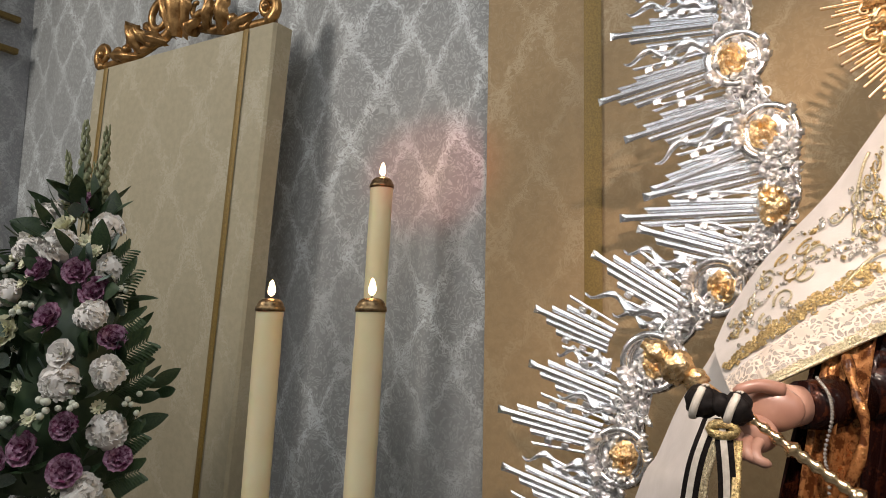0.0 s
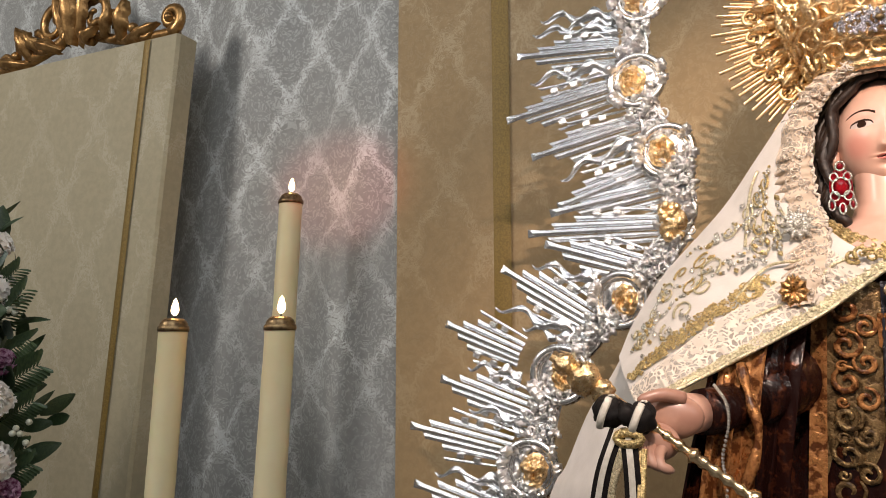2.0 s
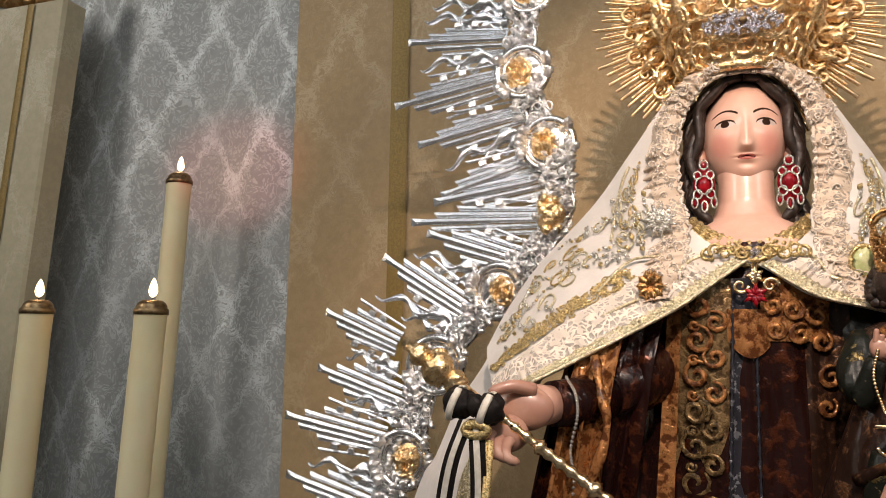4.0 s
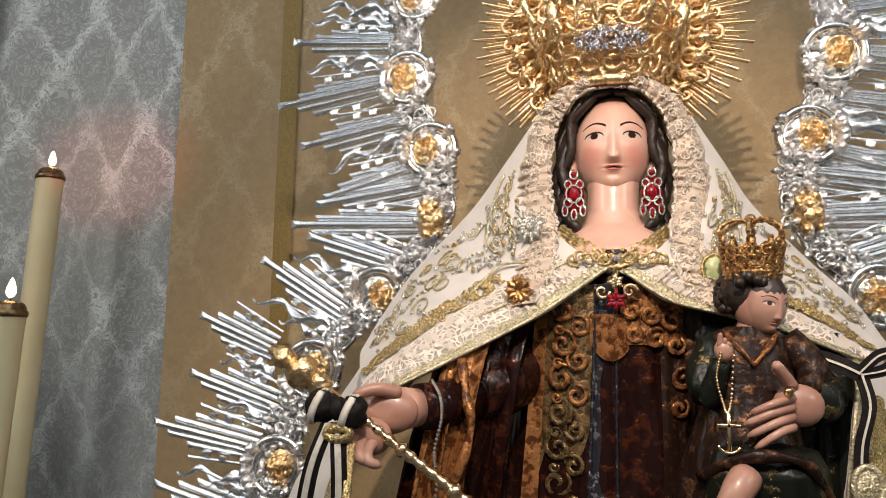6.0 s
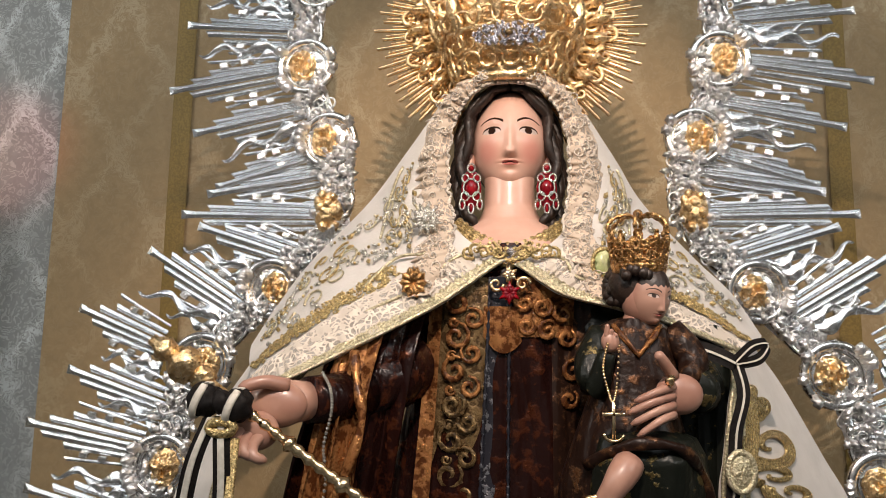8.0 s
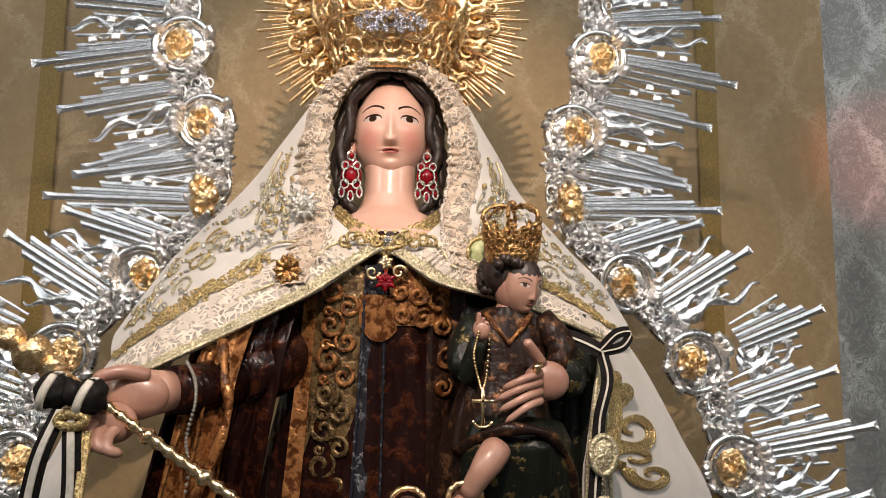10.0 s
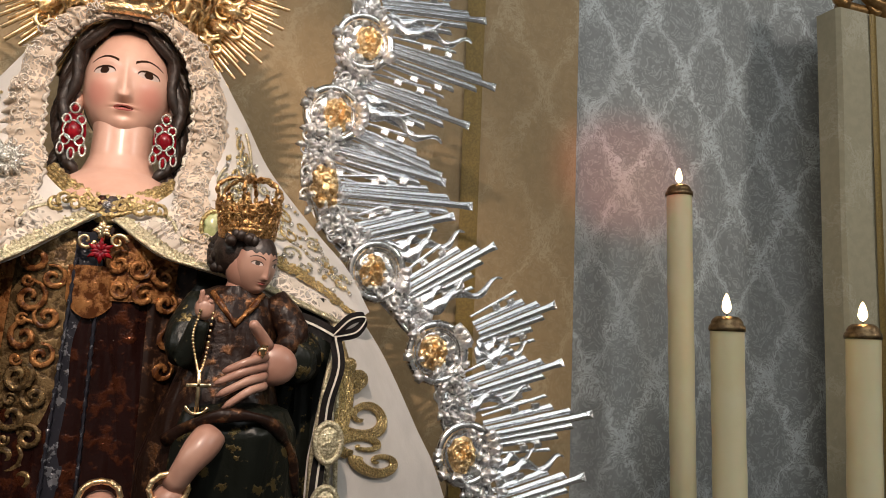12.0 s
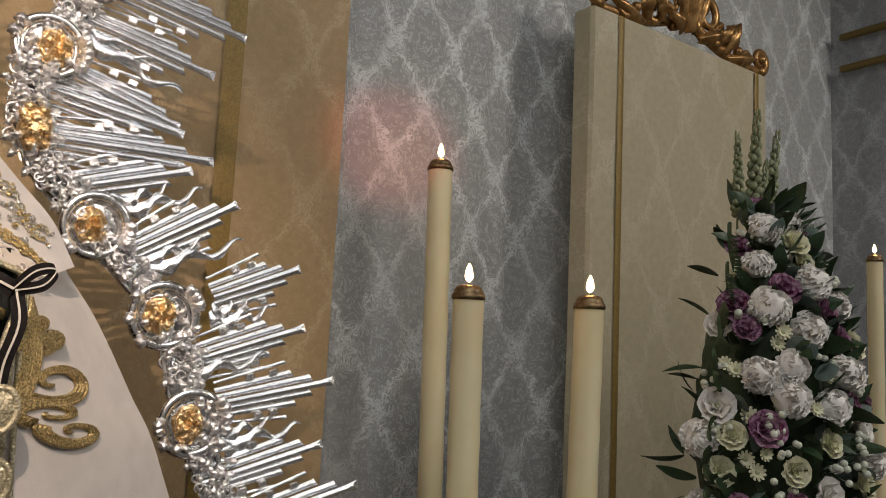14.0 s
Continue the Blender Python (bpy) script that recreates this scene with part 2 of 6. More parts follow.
M_HABIT = brocade("painted_habit", (0.016, 0.005, 0.004), (0.12, 0.034, 0.014), 38, 0.50, 0.72, 0.24)
M_HABIT_GOLD = brocade("gilded_scapular", (0.060, 0.036, 0.016), (0.34, 0.22, 0.10), 64, 0.40, 0.62, 0.24)
M_TRIM = brocade("copper_trim", (0.09, 0.030, 0.010), (0.62, 0.28, 0.10), 60, 0.40, 0.66, 0.22)
M_BLUE = brocade("dark_blue_strip", (0.022, 0.022, 0.03), (0.22, 0.22, 0.24), 70, 0.56, 0.62, 0.4)
M_CHILD = brocade("childs_tunic", (0.020, 0.009, 0.006), (0.17, 0.080, 0.038), 50, 0.50, 0.70)
M_GREENCLOTH = brocade("dark_green_cloth", (0.010, 0.012, 0.009), (0.16, 0.12, 0.05), 40, 0.58, 0.64)


# ---------- mesh tools ----------
class Geo:
    def __init__(self):
        self.v, self.f, self.m = [], [], []

    def add(self, verts, faces, slot=0):
        k = len(self.v)
        self.v.extend(tuple(p) for p in verts)
        self.f.extend(tuple(i + k for i in face) for face in faces)
        self.m.extend([slot] * len(faces))
        return self

    def sheet(self, fn, nu, nv, slot=0, wrap=False):
        verts = [fn(i / nu, j / nv) for j in range(nv + 1) for i in range(nu + (0 if wrap else 1))]
        w = nu if wrap else nu + 1
        faces = [(j * w + i, j * w + (i + 1) % w, (j + 1) * w + (i + 1) % w, (j + 1) * w + i) for j in range(nv) for i in range(nu)]
        return self.add(verts, faces, slot)

    def tube(self, pts, radii, seg=8, slot=0, flat=1.0, closed=False):
        pts = [Vector(p) for p in pts]
        n = len(pts)
        if not isinstance(radii, (list, tuple)):
            radii = [radii] * n
        verts, side = [], None
        for i, p in enumerate(pts):
            d = (pts[(i + 1) % n] - pts[i - 1]) if closed else (pts[min(i + 1, n - 1)] - pts[max(i - 1, 0)])
            d = d.normalized() if d.length > 1e-9 else Vector((0, 0, 1))
            ref = Vector((0, 1, 0)) if abs(d.y) < 0.9 else Vector((0, 0, 1))
            a = d.cross(ref).normalized()
            b = a.cross(d).normalized()
            for k in range(seg):
                w = 2 * math.pi * k / seg
                verts.append(p + (a * math.cos(w) + b * math.sin(w) * flat) * radii[i])
        faces = []
        for i in range(n if closed else n - 1):
            for k in range(seg):
                j, k2 = (i + 1) % n, (k + 1) % seg
                faces.append((i * seg + k, i * seg + k2, j * seg + k2, j * seg + k))
        if not closed:
            faces += [tuple(range(seg))[::-1], tuple((n - 1) * seg + k for k in range(seg))]
        return self.add(verts, faces, slot)

    def ball(self, c, r, nu=12, nv=8, slot=0, rough=0.0, freq=1.0):
        r = r if isinstance(r, (tuple, list)) else (r, r, r)

        def fn(u, v):
            a, b = 2 * math.pi * u, math.pi * (v - 0.5)
            d = Vector((math.cos(a) * math.cos(b), math.sin(a) * math.cos(b), math.sin(b)))
            k = 1 + (rough * noise.noise(d * freq + Vector(c) * 31) if rough else 0)
            return (c[0] + d.x * r[0] * k, c[1] + d.y * r[1] * k, c[2] + d.z * r[2] * k)
        return self.sheet(fn, nu, nv, slot, True)

    def lathe(self, profile, seg=24, c=(0, 0), slot=0):
        n = len(profile)
        return self.sheet(lambda u, v: (c[0] + profile[round(v * (n - 1))][0] * math.cos(2 * math.pi * u), c[1] + profile[round(v * (n - 1))][0] * math.sin(2 * math.pi * u), profile[round(v * (n - 1))][1]), seg, n - 1, slot, True)

    def box(self, lo, hi, bevel=0.0, slot=0):
        (x0, y0, z0), (x1, y1, z1) = lo, hi
        b = bevel
        verts, faces = [], []
        for z, i in ((z0, b), (z0 + b, 0), (z1 - b, 0), (z1, b)):
            for x, y in ((x0 + i + b, y0 + i), (x1 - i - b, y0 + i), (x1 - i, y0 + i + b), (x1 - i, y1 - i - b), (x1 - i - b, y1 - i), (x0 + i + b, y1 - i), (x0 + i, y1 - i - b), (x0 + i, y0 + i + b)):
                verts.append((x, y, z))
        for r in range(3):
            faces += [(r * 8 + k, r * 8 + (k + 1) % 8, r * 8 + 8 + (k + 1) % 8, r * 8 + 8 + k) for k in range(8)]
        faces += [tuple(range(8))[::-1], tuple(range(24, 32))]
        return self.add(verts, faces, slot)

    def mesh(self, name, mats, smooth=True):
        me = bpy.data.meshes.new(name)
        me.from_pydata(self.v, [], self.f)
        for m in (mats if isinstance(mats, (list, tuple)) else [mats]):
            me.materials.append(m)
        me.polygons.foreach_set("material_index", self.m)
        me.polygons.foreach_set("use_smooth", [smooth] * len(self.f))
        me.update()
        return me


def part(name, geo, mats, parent=None, label="", smooth=True):
    ob = new(name, geo if isinstance(geo, bpy.types.Mesh) else geo.mesh(name, mats, smooth))
    ob.parent = parent
    return tagged(ob, label)


def thing(name, label, category, group="", at=(0, 0, 0), geo=None, mats=None, kind=""):
    ob = part(name, geo, mats) if geo else new(name)
    ob.location = at
    return tagged(ob, label, category, group, kind)


def spline(pts, n):
    """n + 1 points on a smooth curve through pts."""
    P = [Vector(p) for p in pts]
    P = [2 * P[0] - P[1]] + P + [2 * P[-1] - P[-2]]
    out, k = [], len(pts) - 1
    for i in range(n + 1):
        s = min(i / n * k, k - 1e-6)
        j, t = int(s), s - int(s)
        a, b, c, d = P[j:j + 4]
        out.append(0.5 * (2 * b + (c - a) * t + (2 * a - 5 * b + 4 * c - d) * t * t + (3 * b - a - 3 * c + d) * t ** 3))
    return out


def spiral(cx, cz, r, turns, start, hand, n=22, tail=0.15):
    """Plane points of a volute, from its outer end inwards."""
    out = []
    for i in range(n + 1):
        t = i / n
        a = start + hand * 2 * math.pi * turns * t
        q = r * ((1 - t) * (1 - tail) + tail)
        out.append((cx + q * math.cos(a), cz + q * math.sin(a)))
    return out


# ---------- the chapel ----------
floor = tagged(part("floor", Geo().box((-5.0, -4.0, -0.1), (5.0, 3.0, 0.0)), M_FLOOR), kind="structure", category="floor", label="dark marble floor of the chapel")
ceiling = tagged(part("ceiling", Geo().box((-5.0, -4.0, 5.2), (5.0, 3.0, 5.3)), M_PLASTER), kind="structure", category="ceiling", label="pale plaster ceiling")


def folds(x, z):
    return 0.042 * math.sin(x * 9.0 + 0.6 * math.sin(z * 1.3)) * (0.5 + 0.5 * math.sin(x * 2.3 + 1)) + 0.022 * noise.noise((x * 3.1, z * 0.7, 2.0)) + 0.006 * noise.noise((x * 9, z * 1.5, 5.0))


wall_north = Geo().sheet(lambda u, v: (-4.8 + 9.6 * u, 2.785 + folds(-4.8 + 9.6 * u, 5.2 * v), 5.2 * v), 240, 26)
wall_north.box((-5.0, 2.85, 0), (5.0, 3.0, 5.2))
tagged(part("wall_north", wall_north, M_WALL), kind="structure", category="wall", label="wall hung with folded silver-grey damask")
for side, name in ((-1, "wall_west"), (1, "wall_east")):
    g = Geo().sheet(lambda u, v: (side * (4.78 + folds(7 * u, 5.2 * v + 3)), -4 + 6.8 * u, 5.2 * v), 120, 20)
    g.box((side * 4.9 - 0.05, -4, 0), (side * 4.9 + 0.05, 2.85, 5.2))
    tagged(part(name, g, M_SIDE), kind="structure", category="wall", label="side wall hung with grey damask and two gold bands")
    for z in (3.33, 3.53):
        tagged(part("trim", Geo().box((side * 4.735 - 0.02, -3.9, z - 0.018), (side * 4.735 + 0.02, 2.70, z + 0.018), 0.004), M_BRAID), kind="structure", category="trim", label="olive gold braid band on the side wall")
tagged(part("wall_south", Geo().box((-5.0, -4.1, 0), (5.0, -4.0, 5.2)), M_PLASTER), kind="structure", category="wall", label="plain plaster wall behind")


def goldfold(x, z):
    return 0.006 * math.sin(x * 5 + 0.4) + 0.008 * noise.noise((x * 2.4, z * 0.6, 8.0))


hanging = thing("wall_hanging", "golden damask cloth hung behind the crowned image", "hanging")
g = Geo().sheet(lambda u, v: (-1.475 + 2.875 * u, 2.735 + goldfold(-1.475 + 2.875 * u, v * 4), 0.02 + 4.6 * v), 90, 24)
g.sheet(lambda u, v: (-1.475 + 2.875 * u, 2.748 + goldfold(-1.475 + 2.875 * u, v * 4), 0.02 + 4.6 * v), 90, 24)
part("cloth", g, M_GOLDCLOTH, hanging)
for x in (-1.064, 0.998):
    part("gold_braid", Geo().sheet(lambda u, v: (x - 0.032 + 0.064 * u, 2.722 + goldfold(x, v * 4) + 0.004 * (2 * u - 1) ** 2, 0.03 + 4.55 * v), 4, 24), M_BRAID, hanging, "wide dull gold braid")


# ---------- upholstered panels with carved crests ----------
def scrollwork(g, pts2, r0, r1, y, slot=0, flat=0.8, seg=7):
    n = len(pts2)
    g.tube([(p[0], y, p[1]) for p in pts2], [r0 + (r1 - r0) * i / (n - 1) for i in range(n)], seg, slot, flat)


def leafblade(g, p, q, w, y, lift=0.02, slot=0):
    """A carved acanthus leaf from p to q in the wall's plane."""
    p, q = Vector((p[0], y, p[1])), Vector((q[0], y - lift, q[1]))
    d = q - p
    s = Vector((-d.z, 0, d.x)).normalized()

    def fn(u, v):
        k = math.sin(math.pi * min(v * 0.92 + 0.08, 1)) ** 0.7 * (1 + 0.25 * math.sin(v * 19))
        c = 2 * u - 1
        return p + d * v + s * (c * w * k) + Vector((0, -(1 - c * c) * w * 0.7 - lift * math.sin(v * 3.1) + 0.25 * w * abs(math.sin(c * 5)), 0))
    g.sheet(fn, 8, 10, slot)


def build_panel(side):
    lean = -0.082 if side < 0 else 0.004
    x0, x1, z1 = 2.36, 3.60, 2.95
    top = thing("upholstered_panel", "tall panel upholstered in pale gold damask with carved gilt crest", "panel", "panels beside the image")

    def sx(x, z):
        return side * x + (z - z1) * -lean * 1.0
    g = Geo()
    ring = [(x0, 2.60), (x0, 2.512), (x0 + 0.012, 2.50), (x1 - 0.012, 2.50), (x1, 2.512), (x1, 2.60)]
    g.sheet(lambda u, v: (sx(ring[round(u * 6) % 6][0], z1 * v), ring[round(u * 6) % 6][1] + 0.004 * noise.noise((u * 9, v * 6, side)), max(0.0, z1 * v)), 6, 40, 0, True)
    g.add([(sx(x, z1), y, z1) for x, y in ring], [tuple(range(6))])
    part("board", g, M_PANELCLOTH, top, smooth=False)
    for x in (x0 + 0.165, x1 - 0.10):
        part("gold_braid", Geo().sheet(lambda u, v: (sx(x - 0.017 + 0.034 * u, z1 * v * 0.998), 2.494 - 0.004 * math.sin(math.pi * u), z1 * v * 0.998 + 0.002), 4, 12), M_BRAID, top, "narrow dull gold braid")
    # crest: a rail with scrolls and leaves of its own
    mid, half, y = (x0 + x1) / 2 + 0.02, 0.60, 2.535

    def mirrored(g):
        g.v = [(side * p[0], p[1], p[2]) for p in g.v]
        return g
    rail = [(mid - half * (1 - 2 * i / 30), z1 + 0.028 + 0.085 * math.exp(-((i - 15) / 6.0) ** 2)) for i in range(31)]
    g = Geo()
    scrollwork(g, rail, 0.024, 0.024, y)
    crest = part("crest", mirrored(g), M_GILTWOOD, top, "carved gilded wooden crest of scrolls and leaves")
    for s in (-1, 1):
        for pts, r0, r1, dy in ((spiral(mid + s * (half - 0.03), z1 + 0.085, 0.060, 1.4, -math.pi / 2, s), 0.027, 0.012, 0.012),
                                (spiral(mid + s * 0.13, z1 + 0.185, 0.115, 1.5, -math.pi * 0.5, -s, 30), 0.030, 0.011, 0.02),
                                (spiral(mid + s * 0.25, z1 + 0.10, 0.07, 1.2, math.pi * 0.5, s), 0.024, 0.010, 0.012),
                                (spiral(mid + s * 0.17, z1 + 0.10, 0.05, 1.3, 0.6, -s), 0.018, 0.008, 0.030),
                                (spiral(mid + s * 0.44, z1 + 0.055, 0.04, 1.2, 0.3, s), 0.016, 0.008, 0.020),
                                (spiral(mid + s * 0.10, z1 + 0.30, 0.05, 1.2, -math.pi * 0.3, s), 0.02, 0.010, 0.012)):
            g = Geo()
            scrollwork(g, pts, r0, r1, y - dy)
            part("scroll", mirrored(g), M_GILTWOOD, crest)
        for x, z, r in ((0.37, 0.075, 0.024), (half - 0.03, 0.085, 0.022)):
            part("bead", mirrored(Geo().ball((mid + s * x, y - 0.024, z1 + z), r)), M_GILTWOOD, crest)
        for x, z, x2, z2, w, dy, up in ((0.28, 0.04, 0.34, 0.20, 0.045, 0, 0.03), (0.30, 0.03, 0.52, 0.07, 0.030, 0, 0.02), (0.06, 0.05, 0.20, 0.10, 0.03, 0.02, 0.03), (0.05, 0.10, 0.10, 0.33, 0.035, 0.02, 0.02), (0.20, 0.06, 0.27, 0.17, 0.03, 0.02, 0.03)):
            g = Geo()
            leafblade(g, (mid + s * x, z1 + z), (mid + s * x2, z1 + z2), w, y - dy, up)
            part("leaf", mirrored(g), M_GILTWOOD, crest)
    g = Geo()
    leafblade(g, (mid, z1 + 0.06), (mid, z1 + 0.42), 0.05, y - 0.02, 0.03)
    part("leaf", mirrored(g), M_GILTWOOD, crest)
    return top


for side in (-1, 1):
    build_panel(side)


# ---------- candles ----------
def build_candle(x, y, top, r, lean=(0, 0)):
    ob = thing("candle", "tall lit cream wax candle with a brass cap", "candle", "altar candles", at=(x, y, 0))
    base = 0.75

    def bend(g):
        g.v = [(p[0] + lean[0] * (p[2] - top), p[1] + lean[1] * (p[2] - top), p[2]) for p in g.v]
        return g
    wax = Geo().sheet(lambda u, v: ((r + 0.0008 * math.sin(v * 40 + x)) * math.cos(2 * math.pi * u), (r + 0.0008 * math.sin(v * 33)) * math.sin(2 * math.pi * u), base + (top - base) * v), 32, 24, 0, True)
    part("wax_shaft", bend(wax), M_WAX, ob)
    k = r / 0.040
    cap = Geo().lathe([(r * 0.98, top - 0.004), (r * 1.08, top - 0.004), (r * 1.10, top + 0.003), (r * 1.07, top + 0.010 * k), (r * 0.97, top + 0.013 * k), (r * 0.95, top + 0.019 * k), (r * 0.83, top + 0.027 * k), (r * 0.62, top + 0.033 * k), (r * 0.30, top + 0.034 * k), (0.001, top + 0.034 * k)], 32)
    part("brass_cap", bend(cap), M_CAP, ob, "worn brass candle cap")
    z = top + 0.034 * k
    part("wick", bend(Geo().tube([(0, 0, z - 0.002), (0.001, 0, z + 0.012), (0.002, 0, z + 0.02)], 0.002, 6)), M_WICK, ob)
    h = 0.050 * k
    prof = [(0.001, z + 0.006), (0.008 * k, z + 0.012), (0.0118 * k, z + 0.006 + h * 0.30), (0.0098 * k, z + 0.006 + h * 0.58), (0.006 * k, z + 0.006 + h * 0.82), (0.0008, z + 0.006 + h)]
    part("flame", bend(Geo().lathe(prof, 14)), M_FLAME, ob, "small pale yellow flame")
    stand = Geo().lathe([(0.001, 0.0), (0.14, 0.0), (0.14, 0.03), (0.05, 0.06), (0.03, 0.12), (0.03, 0.62), (0.05, 0.66), (r * 1.5, 0.72), (r * 1.5, 0.76), (r * 1.06, 0.76), (0.001, 0.749)], 24)
    part("candlestick", stand, M_CAP, ob, "dark brass candlestick")
    lamp("candle_light", "POINT", Matrix.Translation((x, y - 0.002, z + h * 1.05)), 0.7, (1.0, 0.62, 0.30), 0.012)
    return ob


for x, y, top, r, lean in ((-1.773, 1.95, 1.730, 0.040, (0.050, 0)), (-1.424, 1.98, 1.730, 0.040, (0.050, 0)), (-1.815, 2.54, 2.207, 0.042, (0.04, 0)),
                           (1.680, 2.54, 2.163, 0.041, (-0.02, 0)), (1.428, 2.02, 1.700, 0.0405, (-0.015, 0)), (1.813, 1.96, 1.698, 0.0415, (0.02, 0)), (3.37, 1.90, 1.978, 0.029, (0, 0))):
    build_candle(x, y, top, r, lean)
# ---------- silver aureole ----------
AY0, AZ0, ASLOPE = 2.114, 1.392, 0.105


def aur(x, z, lift=0.0):
    """A place on the aureole, which leans back a little."""
    return Vector((x, AY0 + (z - AZ0) * ASLOPE - lift, z))


def unit_ray(fork=False):
    """A bar of unit length and width with two ridges and a groove; the long ones end in a swallowtail."""
    g = Geo()
    section = ((-0.50, 0.16), (-0.50, -0.06), (-0.42, -0.14), (-0.03, -0.31), (0.05, -0.31), (0.42, -0.12), (0.50, -0.05), (0.50, 0.16))
    prof = [(0.0, 0.72), (0.45, 0.86), (0.90, 1.0), (0.955, 1.22), (1.0, 1.38)] if fork else [(0.0, 0.72), (0.45, 0.86), (0.92, 1.0), (0.96, 1.08), (1.0, 1.0)]
    v, f = [], []
    n = len(section)
    for i, (x, w) in enumerate(prof):
        for z, y in section:
            notch = 0.0
            if i == 4:
                notch = 0.085 * (1 - abs(z) / 0.5) if fork else 0.05 * (z + 0.5)
            v.append((x - notch, y, z * w))
    for i in range(4):
        f += [(i * n + k, i * n + (k + 1) % n, (i + 1) * n + (k + 1) % n, (i + 1) * n + k) for k in range(n)]
    f += [tuple(range(n))[::-1], tuple(range(4 * n, 5 * n))]
    return g.add(v, f).mesh("ray", M_RAY, False)


def unit_wave():
    """A flame-like wavy blade with a ridge along its middle."""
    g = Geo()

    def fn(u, v):
        w = 0.46 * (1 - v) ** 0.75 * (1 + 0.25 * math.sin(v * 26.0)) + 0.05
        c = 2 * u - 1
        return (v, -0.10 - 0.30 * (1 - abs(c)) * min(1.0, w * 3) + 0.10 * math.sin(v * 13.0), 0.42 * math.sin(v * 14.5 + 0.6) * (0.45 + 0.55 * v) + c * w)
    g.sheet(fn, 4, 34)
    g.sheet(lambda u, v: (fn(u, v)[0], 0.12, fn(u, v)[2]), 4, 34)
    return g.mesh("wavy_ray", M_RAY)


RAY, FORKED, WAVE = unit_ray(), unit_ray(True), unit_wave()
aureole = thing("aureole", "large chased silver sunburst aureole with gilt medallions behind the image", "aureole")


def place_ray(name, me, base, tip, width, parent):
    """Lay a unit ray from base to tip."""
    d = tip - base
    length = d.length
    ex = d.normalized()
    ey = Vector((0, 1, 0))
    ez = ex.cross(ey).normalized()
    ey = ez.cross(ex)
    m = Matrix((ex, ey, ez)).transposed().to_4x4()
    ob = new(name, me)
    ob.parent = parent
    ob.matrix_basis = Matrix.Translation(base) @ m @ Matrix.Diagonal((length, width, width, 1))
    return ob


# kind, tip x, tip z, foot x, foot z for one side
RAYS = [
    ("W", 0.757, 2.580, 0.559, 2.549),
    ("W", 0.778, 2.542, 0.557, 2.507),
    ("S", 0.819, 2.469, 0.545, 2.450),
    ("W", 0.784, 2.398, 0.565, 2.411),
    ("S", 0.849, 2.286, 0.561, 2.339),
    ("S", 0.768, 2.174, 0.495, 2.236),
    ("W", 0.701, 2.114, 0.479, 2.206),
    ("S", 0.702, 2.033, 0.473, 2.109),
    ("S", 0.716, 2.018, 0.373, 2.076),
    ("S", 0.783, 1.968, 0.444, 1.964),
    ("S", 0.731, 1.938, 0.459, 1.853),
    ("W", 0.767, 1.896, 0.584, 1.826),
    ("S", 0.844, 1.879, 0.620, 1.743),
    ("W", 0.865, 1.790, 0.631, 1.703),
    ("S", 1.001, 1.742, 0.798, 1.660),
    ("W", 0.936, 1.637, 0.807, 1.606),
    ("S", 1.013, 1.602, 0.763, 1.522),
    ("W", 0.930, 1.533, 0.724, 1.484),
    ("S", 1.093, 1.481, 0.817, 1.430),
    ("W", 1.018, 1.374, 0.821, 1.342),
    ("S", 1.072, 1.339, 0.784, 1.265),
    ("S", 0.78, 2.72, 0.50, 2.66),
    ("S", 1.16, 1.24, 0.87, 1.17),
]
RNG = random.Random(4)
LINK = Geo().box((-0.5, -0.5, -0.5), (0.5, 0.5, 0.5), 0.12).mesh("link", M_SILVER, False)
for side in (-1, 1):
    for kind, tx, tz, bx, bz in RAYS:
        tip, foot = aur(side * tx, tz, 0.012), aur(side * bx, bz, 0.004)
        d = (tip - foot).normalized()
        across = d.cross(Vector((0, 1, 0))).normalized()
        if kind == "W":
            place_ray("wavy_ray", WAVE, foot - d * 0.01, tip, 0.036, aureole)
            place_ray("wavy_ray", WAVE, foot + across * 0.020, foot + across * 0.026 + (tip - foot) * 0.66, 0.030, aureole)
            continue
        # a sheaf of five bars in steps, and a thin bar on each side held by small square links
        for k, short in ((-2, 0.66), (-1, 0.82), (0, 1.0), (1, 0.84), (2, 0.68)):
            off = across * (k * 0.0158)
            lift = Vector((0, -0.007 * (2 - abs(k)), 0))
            place_ray("ray", RAY if k else FORKED, foot + off * 0.86 + lift, foot + off * 1.10 + (tip - foot) * (short + RNG.uniform(-0.02, 0.02)) + lift, 0.0162, aureole)
        for k, short in ((-3.5, 0.62), (3.5, 0.58)):
            off = across * (k * 0.0158)
            place_ray("ray", RAY, foot + off * 0.80, foot + off * 1.15 + (tip - foot) * (short + RNG.uniform(-0.05, 0.05)), 0.0085, aureole)
            for t in (0.30, 0.48):
                c = foot + off * 0.82 + (tip - foot) * (t + RNG.uniform(-0.04, 0.04)) - Vector((0, 0.004, 0))
                place_ray("link", LINK, c, c + d * 0.020, 0.013, aureole)

RING = [(0.0, 3.02), (0.22, 2.97), (0.40, 2.80), (0.488, 2.575), (0.498, 2.345), (0.432, 2.150), (0.405, 1.975), (0.538, 1.792), (0.700, 1.612), (0.762, 1.392), (0.86, 1.17), (0.90, 1.02)]


def curl(g, c, r, rng, y):
    hand = rng.choice((-1, 1))
    pts = spiral(c[0], c[1], r, 1.1, rng.uniform(0, 6.3), hand, 10, 0.2)
    g.tube([(p[0], y - 0.004 - 0.004 * i / 10, p[1]) for i, p in enumerate(pts)], [r * 0.19 - r * 0.009 * i for i in range(11)], 6, 0, 0.9)


